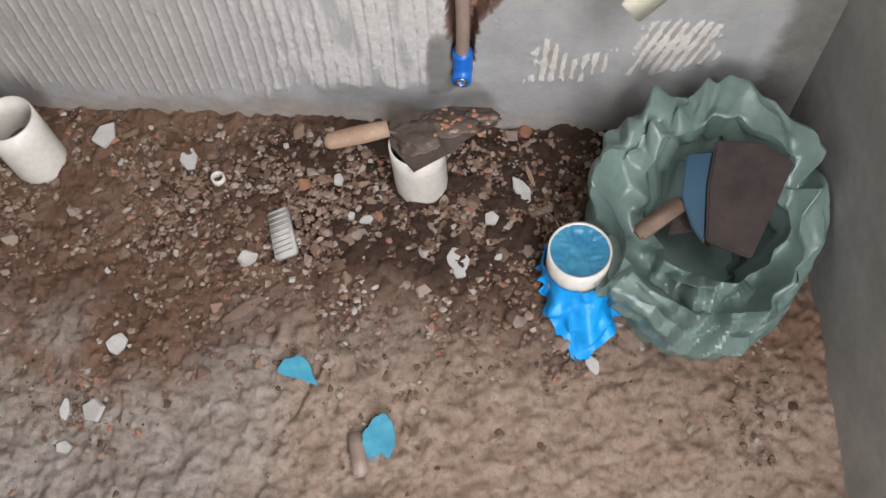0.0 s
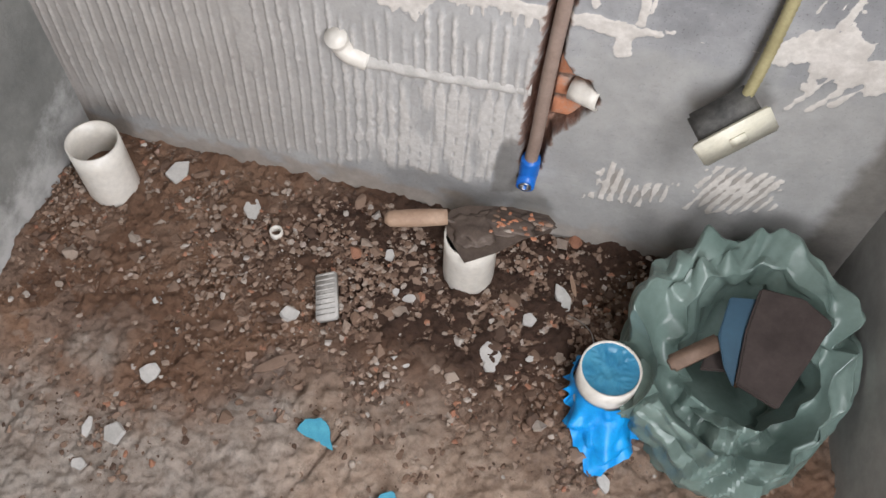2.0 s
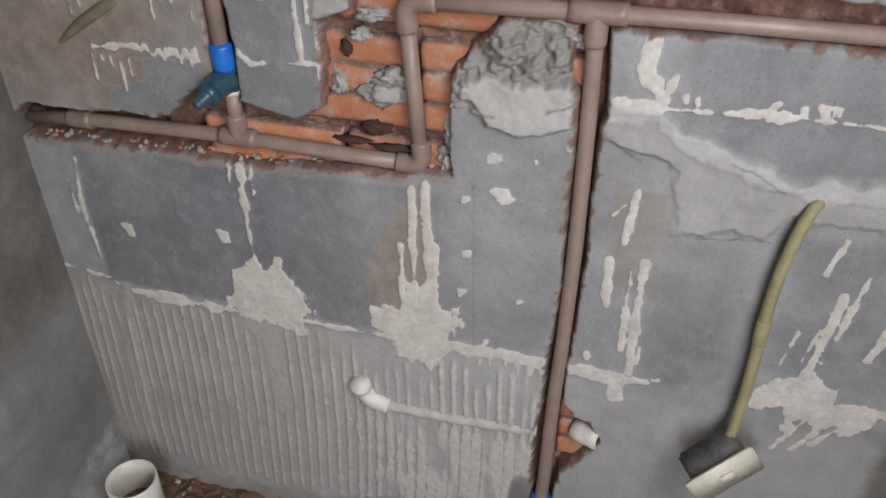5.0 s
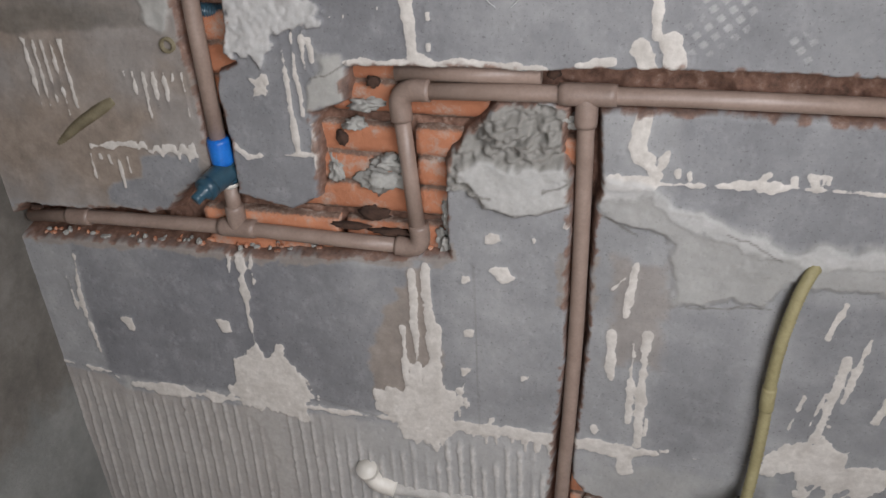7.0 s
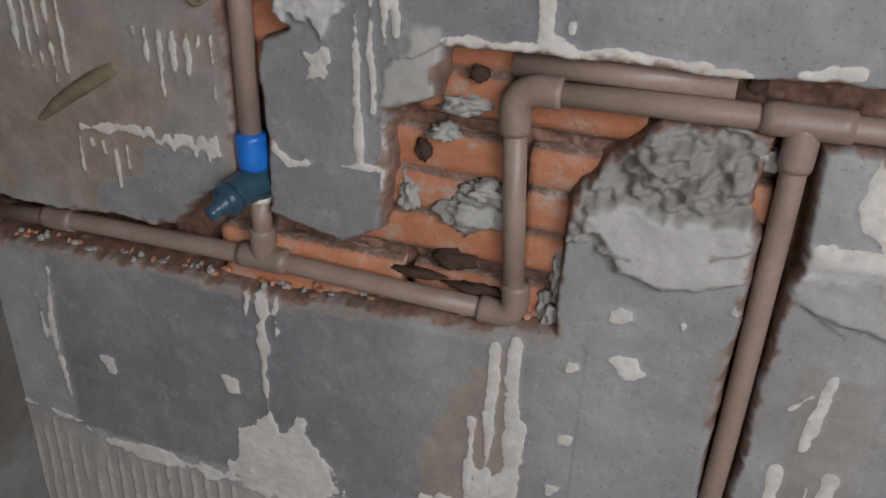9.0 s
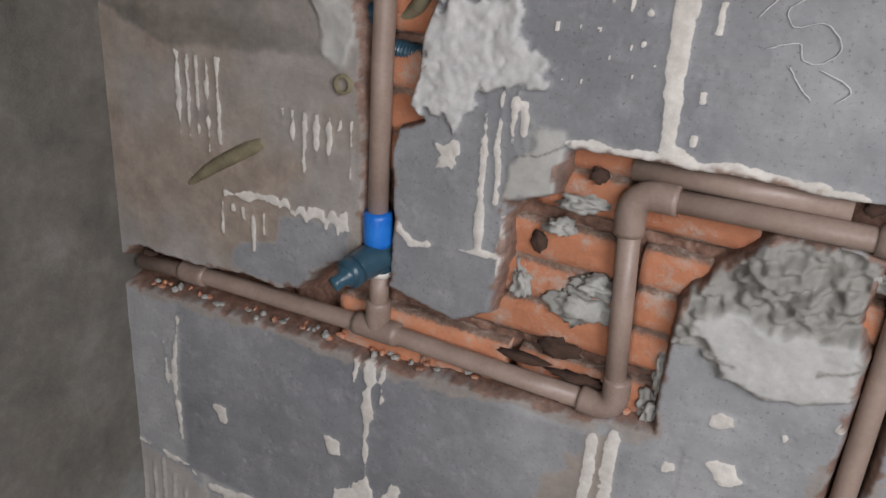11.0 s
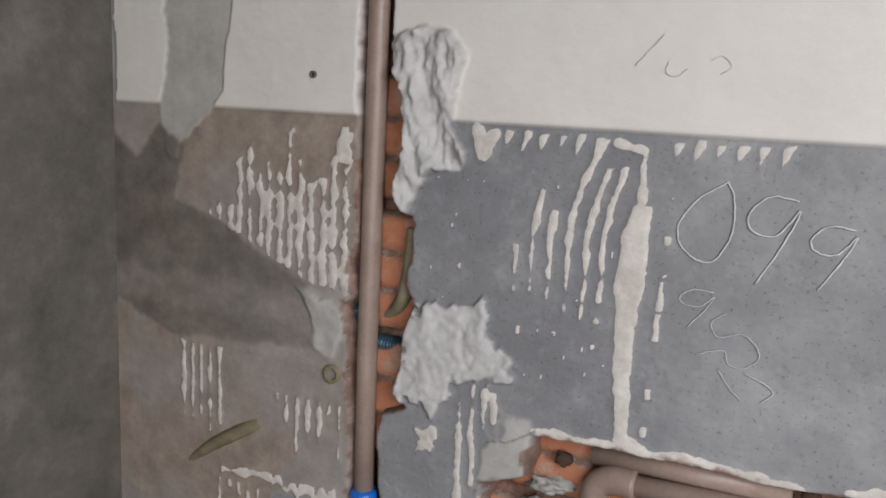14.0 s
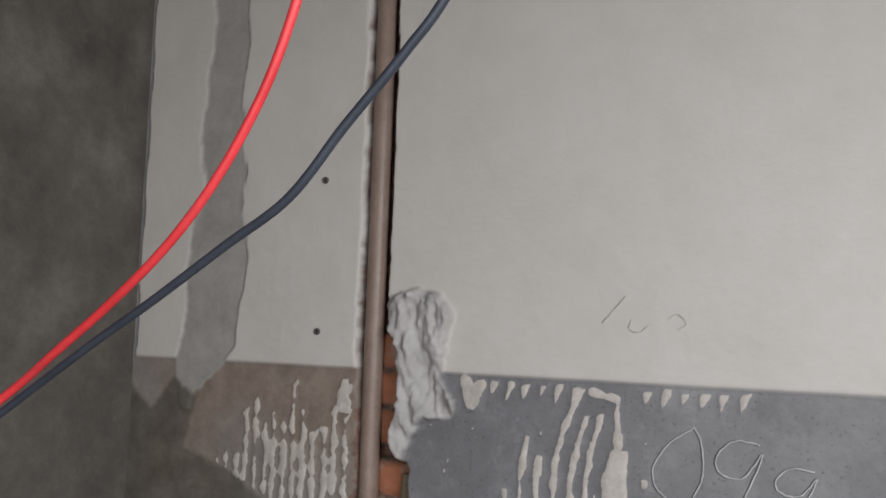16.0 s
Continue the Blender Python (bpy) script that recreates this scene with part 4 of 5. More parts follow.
part("elbow", tube_bm(smooth_path([(0.564, -0.012, 0.424), (0.565, 0.002, 0.402), (0.580, 0.002, 0.382), (0.610, 0.004, 0.372)], 6), 0.0185, 18), M_PVC, waste)
part("socket", tube_bm(straight((0.940, 0.022, 0.386), (0.986, 0.006, 0.388), 4), 0.0195, 20, 0.016), M_PVC, waste)

# ---- exposed hollow bricks behind the channels ----
def brick_mesh(length, height, ribs, seed):
    """A hollow brick with its face broken to ribs: rounded bands, ragged grooves between them."""
    bm = bmesh.new()
    n, m = ribs * 10, 26
    rows, groove = [], []
    for k in range(n + 1):
        z = height * (k / n - 0.5)
        row = []
        for j in range(m + 1):
            x = length * (j / m - 0.5)
            wave = noise.fractal(Vector((x * 30, z * 30, seed)), 0.8, 2.0, 4)
            band = max(0.0, math.sin(math.pi * (((k + 0.8 * wave) / n * ribs) % 1.0)))
            groove.append(1.0 - min(1.0, band * 1.9))
            row.append(bm.verts.new((x, -0.010 * min(1.0, band * 1.5) ** 0.7 + 0.0035 * wave * (1.3 - band), z)))
        rows.append(row)
    for a, b in zip(rows, rows[1:]):
        for j in range(m):
            bm.faces.new((a[j], a[j + 1], b[j + 1], b[j]))
    rim = rows[0] + [r[-1] for r in rows[1:]] + rows[-1][-2::-1] + [r[0] for r in rows[-2:0:-1]]
    back = [bm.verts.new((v.co.x, 0.05, v.co.z)) for v in rim]
    groove += [0.0] * len(back)
    for k in range(len(rim)):
        bm.faces.new((rim[k], back[k], back[(k + 1) % len(rim)], rim[(k + 1) % len(rim)]))
    me = bpy.data.meshes.new("brick")
    bm.to_mesh(me)
    bm.free()
    me.attributes.new("groove", "FLOAT", "POINT").data.foreach_set("value", groove)
    me.materials.append(M_BRICK)
    me.shade_smooth()
    return me


BRICKS = {}
for row in range(13):
    z = 0.075 + row * 0.152
    for col in range(7):
        x = 0.095 + col * 0.232 + (0.116 if row % 2 else 0)
        near = (0.80 < z < 1.20 and 0.36 < x < 0.86) or (0.30 < x < 0.50 and 1.05 < z < 1.56) or (0.86 < x < 1.06 and 0.30 < z < 0.46)
        if near and x < 1.42:
            key = (row + 2 * col) % 4
            if key not in BRICKS:
                BRICKS[key] = brick_mesh(0.218, 0.138, 3, key)
            b = new("brick", BRICKS[key])
            b.parent = wall_back
            b.location = (x, 0.031 + random.uniform(-0.003, 0.004), z)
            b.rotation_euler = (0, random.uniform(-0.008, 0.008), random.uniform(-0.01, 0.01))

# dark lumps as shade of broken-out holes, and mortar clots in the exposed brickwork
for k, (x, z, sx, sz) in enumerate(((0.612, 0.918, 0.022, 0.012), (0.570, 0.893, 0.030, 0.006), (0.635, 0.888, 0.030, 0.006), (0.575, 1.035, 0.010, 0.010), (0.628, 1.118, 0.010, 0.008), (0.868, 1.142, 0.008, 0.008), (0.025, 0.872, 0.012, 0.010))):
    part("hole_shade_lump", lump_bm((sx, 0.006, sz), 20 + k, 0.5, 3), M_HOLE_SHADE, wall_back).location = (x, 0.0205, z)
for k, (x, z, sx, sz) in enumerate(((0.625, 0.975, 0.030, 0.020), (0.640, 1.000, 0.022, 0.012), (0.615, 1.085, 0.022, 0.010), (0.560, 0.985, 0.012, 0.018), (0.716, 0.880, 0.012, 0.018), (0.722, 0.925, 0.008, 0.022), (0.885, 1.078, 0.012, 0.014), (0.595, 1.055, 0.016, 0.008))):
    part("mortar_clot", lump_bm((sx, 0.012, sz), 30 + k, 0.7, 4), M_MORTAR, wall_back).location = (x, 0.024, z)
for k in range(60):
    x = random.uniform(0.02, 0.72)
    part("brick_crumb", lump_bm((random.uniform(0.002, 0.007), 0.005, random.uniform(0.002, 0.005)), 90 + k, 0.6, 1), M_BRICK if k % 2 else M_MORTAR, wall_back, smooth=False).location = (x, random.uniform(0.006, 0.026), float(np.interp(x, (0.0, 0.27, 0.42, 0.56, 0.72), (0.834, 0.842, 0.843, 0.858, 0.870))) + random.uniform(-0.002, 0.003))

# ---- things on the ground ----
def gz(x, y):
    return float(ground_z(np.array(x), np.array(y)))


def upright_pipe(name, label, x, y, top, r, lean=(0, 0)):
    ob = thing(name, label, "pipe", "waste pipe stubs in the ground")
    part("pipe", tube_bm(straight((x, y, gz(x, y) - 0.04), (x + lean[0], y + lean[1], top), 5), r, 48, r - 0.0035), M_PVC, ob)
    return ob


left_stub = upright_pipe("waste_pipe_stub", "white plastic pipe stub standing open in the rubble", 0.099, -0.116, 0.140, 0.0495)
part("soil_fill", lump_bm((0.046, 0.046, 0.006), 5, 0.1), M_SOIL, left_stub, "soil inside the pipe").location = (0.099, -0.116, 0.055)
mid_stub = upright_pipe("waste_pipe_stub", "white plastic pipe stub with a trowel lying across it", 0.824, -0.118, 0.122, 0.048)
cloth_stub = upright_pipe("waste_pipe_stub", "white plastic pipe stub sealed with blue plastic", 1.102, -0.304, 0.118, 0.0505)
film = bmesh.new()
bmesh.ops.create_grid(film, x_segments=28, y_segments=28, size=0.048)
for v in film.verts:
    rr = max(abs(v.co.x), abs(v.co.y)) / 0.048
    ang = math.atan2(v.co.y, v.co.x)
    v.co = Vector((0.0475 * rr * math.cos(ang), 0.0475 * rr * math.sin(ang), -0.006 * (1 - rr ** 2) - 0.004 * abs(noise.noise(v.co * 45)) + 0.003 * abs(noise.noise(v.co * 90 + Vector((3, 1, 0))))))
part("film", film, M_FILM, cloth_stub, "wrinkled dusty blue plastic film").location = (1.102, -0.304, 0.115)


def creases(seed, count, low, high):
    """Directions, pitches and phases of the straight creases of a crumpled sheet."""
    rng = random.Random(seed)
    out = []
    for k in range(count):
        v = Vector((rng.gauss(0, 1), rng.gauss(0, 1), rng.gauss(0, 0.8))).normalized()
        f = low * (high / low) ** (k / (count - 1))
        out.append((v, f, rng.random()))
    return out


def crumple(p, folds, amount):
    """Flat facets that meet in sharp folds."""
    w = p + 0.035 * noise.noise_vector(p * 6)
    return sum(amount / f ** 0.72 * (abs(((w.dot(v) * f + ph) % 1.0) - 0.5) * 4 - 1) for v, f, ph in folds)


FOLDS = creases(17, 9, 5.0, 34.0)


def skirt():
    """A blue cloth hanging from the pipe's rim to the ground in folds."""
    bm, rows, n, m = bmesh.new(), [], 96, 18
    for j in range(m + 1):
        s, ring = j / m, []
        for k in range(n):
            a = 2 * math.pi * k / n
            fold = 0.008 * s * math.sin(5 * a + 2 * math.sin(3 * a)) + 0.003 * s * math.sin(13 * a + 1)
            front = max(0.0, math.cos(a + 1.35)) ** 3
            r = 0.0530 + 0.006 * s + fold + 0.062 * front * s ** 1.6
            z = 0.074 - s * (0.048 + 0.034 * max(0.0, math.cos(a + 1.35)) - 0.022 * max(0, math.sin(a)) + 0.008 * math.sin(7 * a) + 0.006 * math.sin(17 * a + 2))
            p = Vector((1.102 + r * math.cos(a), -0.304 + r * math.sin(a), z))
            p += Vector((math.cos(a), math.sin(a), 0)) * (min(1.0, 0.2 + s) * min(0.012, max(-0.003, crumple(p * 2.2, FOLDS, 0.06))))
            p.z = min(p.z, 0.08)
            ring.append(bm.verts.new(p + 0.003 * s * noise.noise_vector(p * 40)))
        rows.append(ring)
    for a, b in zip(rows, rows[1:]):
        for k in range(n):
            bm.faces.new((a[k], a[(k + 1) % n], b[(k + 1) % n], b[k]))
    bmesh.ops.recalc_face_normals(bm, faces=bm.faces)
    return bm


cloth = tagged(part("plastic_cloth", skirt(), M_CLOTH), "bright blue plastic cloth crumpled round the pipe stub", "cloth")
wire = tagged(part("thin_wire", tube_bm(smooth_path([(1.022, -0.168, 0.012), (1.045, -0.185, 0.030), (1.065, -0.215, 0.055), (1.075, -0.262, 0.090), (1.085, -0.261, 0.116)]), 0.0011, 8), M_METAL),
              "thin pale wire running to the blue sealed pipe", "wire")

# trowel lying over the middle pipe
trowel = thing("trowel", "mud-covered bricklayer's trowel with a pale wooden handle", "trowel", at=(0, 0, 0))
tm = Matrix.Translation((0.862, -0.098, 0.1225))
blade = [(-0.090, -0.002), (-0.080, -0.030), (-0.036, -0.080), (0.014, -0.044), (0.053, -0.004), (0.096, 0.022), (0.101, 0.042), (0.085, 0.056), (0.018, 0.056), (-0.060, 0.038), (-0.086, 0.020)]
part("blade", plate_bm(blade, 0.003, tm), M_STEEL, trowel, "steel blade caked with brown mud", smooth=False)
for k, (lx, ly, sx, sy) in enumerate(((-0.035, -0.010, 0.040, 0.034), (0.015, 0.018, 0.050, 0.026), (0.070, 0.036, 0.030, 0.014))):
    mud = part("dried_mud", lump_bm((sx, sy, 0.007), 11 + k, 0.35, 4), M_STEEL, trowel)
    mud.matrix_local = tm @ Matrix.Translation((lx, ly, 0.004))
for k in range(34):
    bit = part("brick_crumb", lump_bm((0.003 + 0.006 * random.random(), 0.004, 0.003), 40 + k, 0.5, 1), M_BRICK if k % 2 else M_STONE, trowel, smooth=False)
    bit.matrix_local = tm @ Matrix.Translation((random.uniform(-0.01, 0.09), random.uniform(-0.01, 0.045), 0.010))
part("tang", tube_bm(smooth_path([tuple(tm @ Vector(p)) for p in ((-0.07, -0.006, 0.003), (-0.088, -0.006, 0.010), (-0.100, -0.007, 0.014))], 5), 0.004, 10), M_STEEL, trowel)
part("handle", tube_bm(straight(tm @ Vector((-0.086, -0.004, 0.015)), tm @ Vector((-0.192, -0.036, 0.012)), 14), lambda u: 0.0125 + 0.0035 * math.sin(math.pi * (0.15 + 0.75 * u)) - (0.006 if u > 0.96 else 0), 18), M_WOOD, trowel, "pale worn wooden handle")


# green tarpaulin sack, open at the top
BX, BY = 1.298, -0.232


def sack():
    """A stiff sheet sack: broad folds with sharp crests, its mouth turned in."""
    rows, n, m = [], 240, 90
    for j in range(m + 1):
        s, ring = j / m, []
        for k in range(n):
            a = 2 * math.pi * k / n
            back = 0.5 + 0.5 * math.sin(a + 0.15)
            h = 0.140 + 0.108 * back + 0.014 * math.sin(3 * a + 0.6)
            if s < 0.42:
                u = s / 0.42
                rr, z = 1.05 - 0.10 * u ** 2 + 0.05 * math.sin(math.pi * u), h * math.sin(u * math.pi / 2)
            elif s < 0.62:
                u = (s - 0.42) / 0.20
                rr, z = 0.95 - 0.30 * u, h * (1.0 - 0.05 * u - (0.22 * (1 - back)) * math.sin(math.pi * u))
            else:
                u = (s - 0.62) / 0.38
                rr, z = 0.65 - 0.26 * u ** 2, h * (0.95 - (0.97 - 0.35 * (1 - back) ** 1.5) * u)
            grow = min(1.0, 0.25 + 2.2 * s)
            x, y = BX + 0.166 * rr * math.cos(a), BY + 0.184 * rr * math.sin(a)
            p = Vector((x, y, z * 1.2))
            w = p + 0.03 * noise.noise_vector(p * 9 + Vector((3, 3, 3)))
            d = crumple(w, FOLDS, 0.056) - 0.002
            d *= 1.20 - 0.45 * back
            out = Vector((math.cos(a) * 0.6, math.sin(a) * 0.6, 0.8 if s > 0.25 else 0.3)).normalized()
            q = Vector((x, y, z + gz(x, y) - 0.008)) + out * d * grow
            q.x, q.y = min(q.x, 1.455 - q.y * 0.111), min(q.y, -0.02)
            away = Vector((q.x - 1.102, q.y + 0.304))
            if away.length < 0.068 and q.z < 0.20:
                away = away.normalized() * 0.068
                q.x, q.y = 1.102 + away.x, -0.304 + away.y
            q.z = max(q.z, gz(q.x, q.y) - 0.012)
            ring.append(q)
        rows.append(ring)
    return rows


def sheet(rows, closed):
    """The skin over rings of points, sharp along its creases."""
    bm, n = bmesh.new(), len(rows[0])
    rings = [[bm.verts.new(q) for q in ring] for ring in rows]
    for a, b in zip(rings, rings[1:]):
        for k in range(n):
            bm.faces.new((a[k], a[(k + 1) % n], b[(k + 1) % n], b[k]))
    if closed:
        bm.faces.new(rings[-1])
    bmesh.ops.recalc_face_normals(bm, faces=bm.faces)
    for e in bm.edges:
        e.smooth = e.calc_face_angle(0.0) < 0.42
    return bm


tarp = thing("tarpaulin_sack", "crumpled grey-green tarpaulin sack standing open in the corner", "sack")
skin = sack()
part("body", sheet(skin[:50], False), M_TARP, tarp, "creased outer side")
part("mouth", sheet(skin[49:], True), M_TARP, tarp, "folded mouth turned inwards")
float_ = thing("plastering_float", "dark felt plastering float with blue board and wooden handle", "tool")
fm = Matrix.Translation((1.325, -0.245, 0.205)) @ Matrix.Rotation(radians(-14), 4, "Z") @ Matrix.Rotation(radians(14), 4, "X")
part("felt_board", plate_bm([(-0.050, 0.075), (0.015, 0.088), (0.066, 0.070), (0.056, 0.0), (0.040, -0.090), (-0.028, -0.082), (-0.045, 0.0)], 0.012, fm, 0.003), M_FELT, float_, "dark brown worn felt board", smooth=False)
part("blue_board", plate_bm([(-0.085, 0.045), (-0.047, 0.060), (-0.042, 0.0), (-0.028, -0.085), (-0.052, -0.062), (-0.078, -0.02)], 0.009, fm @ Matrix.Translation((0, 0, -0.008)), 0.002), M_BLUEBOARD, float_, "muted blue board", smooth=False)
part("handle", box_bm(-0.045, 0.045, -0.013, 0.013, -0.011, 0.011, 0.005, Matrix.Translation((1.218, -0.272, 0.176)) @ Matrix.Rotation(radians(38), 4, "Z") @ Matrix.Rotation(radians(-8), 4, "Y")), M_OLDWOOD, float_, "dark reddish wooden handle")
part("bracket", plate_bm([(0, 0), (0.055, 0.01), (0.06, 0.05), (0.01, 0.045)], 0.006, Matrix.Translation((1.232, -0.288, 0.152)), 0.002), M_FELT, float_, smooth=False)


def ragged(n, rx, ry, rough, seed):
    rng = random.Random(seed)
    return [((1 + rng.uniform(-rough, rough)) * rx * math.cos(2 * math.pi * k / n), (1 + rng.uniform(-rough, rough)) * ry * math.sin(2 * math.pi * k / n)) for k in range(n)]


def chip(name, label, category, x, y, rx, ry, thick, material, turn=0, tip=(0, 0), seed=1, n=9, rough=0.16, lift=0.0, bevel=0.0012):
    m = Matrix.Translation((x, y, gz(x, y) + lift)) @ Matrix.Rotation(radians(turn), 4, "Z") @ Matrix.Rotation(radians(tip[0]), 4, "X") @ Matrix.Rotation(radians(tip[1]), 4, "Y")
    return tagged(part(name, plate_bm(ragged(n, rx, ry, rough, seed), thick, m, bevel), material, smooth=False), label, category)


def shard(label, x, y, turn, tip, outline):
    """A torn piece of thin plastic sheet, standing askew in the soil."""
    rng = random.Random(len(outline))
    edge = []
    for (x0, y0), (x1, y1) in zip(outline, outline[1:] + outline[:1]):
        for k in range(4):
            edge.append((x0 + (x1 - x0) * k / 4 + rng.uniform(-0.0014, 0.0014), y0 + (y1 - y0) * k / 4 + rng.uniform(-0.0014, 0.0014)))
    m = Matrix.Translation((x, y, gz(x, y) + 0.012)) @ Matrix.Rotation(radians(turn), 4, "Z") @ Matrix.Rotation(radians(tip), 4, "X")
    tagged(part("plastic_shard", plate_bm(edge, 0.003, m), M_SHARD, smooth=False), label, "shard", "blue plastic shards")


shard("faded blue plastic shard with jagged edge in the soil", 0.652, -0.486, 0, 28, [(-0.036, -0.006), (-0.024, 0.015), (0.002, 0.024), (0.018, 0.014), (0.034, -0.024), (0.008, -0.018)])
shard("faded blue plastic shard standing beside a pipe stub", 0.797, -0.586, -4, 28, [(-0.024, -0.030), (-0.026, 0.002), (-0.012, 0.030), (0.006, 0.042), (0.020, 0.030), (0.029, 0.0), (0.022, -0.030), (0.008, -0.022), (-0.002, -0.038)])
small = thing("small_pipe_stub", "short brown plastic pipe stub lying half buried", "pipe")
part("pipe", tube_bm(straight((0.756, -0.580, gz(0.75, -0.59) + 0.004), (0.776, -0.645, gz(0.77, -0.65) + 0.014), 4), 0.0130, 18, 0.0105), M_PIPE, small)
ring_stub = thing("pipe_ring", "small pale plastic pipe end flush with the rubble", "pipe")
part("pipe", tube_bm(straight((0.449, -0.138, -0.02), (0.450, -0.139, gz(0.45, -0.138) + 0.014), 4), 0.0125, 20, 0.0095), M_PVC, ring_stub)
block = thing("tile_fragment", "grey ribbed piece of broken tile lying on rubble", "tile")
bmx = Matrix.Translation((0.590, -0.247, gz(0.59, -0.247) + 0.012)) @ Matrix.Rotation(radians(20), 4, "Z") @ Matrix.Rotation(radians(-14), 4, "Y")
part("body", box_bm(-0.020, 0.020, -0.048, 0.048, -0.008, 0.010, 0.003, bmx), M_PALE, block)
for k in range(9):
    part("rib", box_bm(-0.017, 0.017, -0.043 + 0.0105 * k, -0.039 + 0.0105 * k, 0.0095, 0.0103, 0.0, bmx), M_PALE, block)
TC = "broken tile pieces on the ground"
for seed, (x, y, rx, ry, th, turn, tip) in enumerate(((0.214, -0.058, 0.021, 0.026, 0.012, -10, (5, 8)), (0.384, -0.098, 0.017, 0.026, 0.006, 20, (8, 4)), (1.007, -0.138, 0.013, 0.030, 0.010, 28, (6, 0)),
                                                      (0.312, -0.572, 0.025, 0.020, 0.010, 20, (10, -20)), (0.262, -0.575, 0.008, 0.018, 0.006, 5, (10, 10)), (0.330, -0.460, 0.016, 0.020, 0.008, -20, (0, 10)),
                                                      (0.674, -0.128, 0.011, 0.013, 0.009, 10, (5, 0)), (0.707, -0.203, 0.007, 0.009, 0.008, 0, (5, 9)), (0.734, -0.208, 0.012, 0.008, 0.006, 15, (5, 0)),
                                                      (0.955, -0.193, 0.013, 0.013, 0.010, 15, (5, 5)), (0.972, -0.268, 0.008, 0.007, 0.007, 45, (5, 5)), (0.902, -0.280, 0.024, 0.020, 0.008, 10, (3, 8)),
                                                      (0.907, -0.300, 0.013, 0.011, 0.007, 40, (9, 8)), (0.762, -0.332, 0.026, 0.011, 0.004, -10, (9, 8)), (0.534, -0.298, 0.016, 0.014, 0.012, 33, (9, 18)),
                                                      (0.275, -0.635, 0.014, 0.010, 0.009, 10, (5, 5)), (0.290, -0.330, 0.012, 0.010, 0.007, 10, (5, 5)), (1.135, -0.445, 0.010, 0.016, 0.009, 30, (5, 0)))):
    c = chip("tile_chip", "pale grey broken tile chip lying on the soil", "tile chip", x, y, rx, ry, th, M_PALE, turn, tip, 60 + seed, 5 + seed % 3, 0.28, 0.003)
    tagged(c, group=TC)
chip("wood_splinter", "flat brown wooden splinter lying on the rubble", "wood", 0.545, -0.388, 0.046, 0.011, 0.006, M_OLDWOOD, 38, (10, 0), 21, 8, 0.18, 0.004)
chip("wood_splinter", "thin grey splinter of wood beside the pipe", "wood", 1.020, -0.100, 0.004, 0.026, 0.004, M_WOOD, 22, (4, 0), 22, 7, 0.18, 0.004)
drain = thing("floor_drain_pipe", "dark blue pipe end with pale mortar collar in the soil", "pipe")
part("collar", tube_bm(straight((0.205, -0.800, -0.09), (0.205, -0.800, -0.048), 3), 0.055, 32, 0.046), M_MORTAR, drain)
part("cap", tube_bm(straight((0.205, -0.800, -0.09), (0.205, -0.800, -0.050), 3), 0.046, 32), M_VALVE, drain, "dark blue cap")

# ---- yellow conduit with switch box ----
conduit = thing("yellow_conduit", "dusty yellow corrugated conduit hanging from the wall to a box", "conduit")
cp = smooth_path([(1.222, 0.020, 0.900), (1.210, -0.004, 0.902), (1.196, -0.020, 0.870), (1.186, -0.024, 0.800), (1.183, -0.024, 0.720), (1.184, -0.026, 0.640), (1.181, -0.034, 0.540), (1.172, -0.048, 0.470), (1.164, -0.058, 0.442)], 22)
part("hose", tube_bm(cp, lambda u: 0.0084 + 0.0009 * math.sin(u * 2 * math.pi * 95), 16), M_YELLOW, conduit)
part("sleeve", tube_bm(cp[88:100], 0.0100, 16), M_YELLOW, conduit)
box = thing("switch_box", "grey dusty switch box hanging on the conduit with cream plate", "switch box")
e1 = Vector((0.735, 0.39, 0.54)).normalized()
face = Vector((0.55, -0.83, -0.05))
face = (face - e1 * face.dot(e1)).normalized()
sm = Matrix((e1, -face, e1.cross(-face))).transposed().to_4x4()
sm.translation = Vector((1.180, -0.087, 0.464)) - face * 0.030
part("back_box", box_bm(-0.046, 0.046, -0.020, 0.030, -0.026, 0.026, 0.005, sm), M_BOX, box)
for s in (-1, 1):
    part("fixing_ear", box_bm(s * 0.046 - 0.006, s * 0.046 + 0.006, -0.022, -0.014, -0.010, 0.010, 0.002, sm), M_BOX, box)
part("cover_plate", box_bm(-0.056, 0.056, -0.030, -0.021, -0.036, 0.036, 0.003, sm), M_PLATE, box, "cream plastic cover plate")
part("rocker", box_bm(-0.010, 0.014, -0.034, -0.030, -0.013, 0.013, 0.0015, sm), M_PLATE, box)

# ---- loose scraps and cables on and before the wall ----
scrap = thing("conduit_scrap", "flattened yellow conduit piece stuck in the plaster", "conduit")
part("hose", tube_bm(smooth_path([(0.122, 0.007, 1.003), (0.165, 0.002, 1.035), (0.205, 0.002, 1.060), (0.236, 0.008, 1.078)], 20), lambda u: 0.0075 + 0.003 * u + 0.0008 * math.sin(u * 210), 14), M_SCRAP, scrap)
eye_ = thing("conduit_end", "yellow conduit end set in the plaster, open", "conduit")
part("rim", tube_bm(straight((0.346, 0.03, 1.165), (0.346, -0.006, 1.165), 3), 0.0110, 20, 0.0070), M_SCRAP, eye_)
strand = thing("conduit_scrap", "yellow conduit curving behind the brown riser pipe", "conduit")
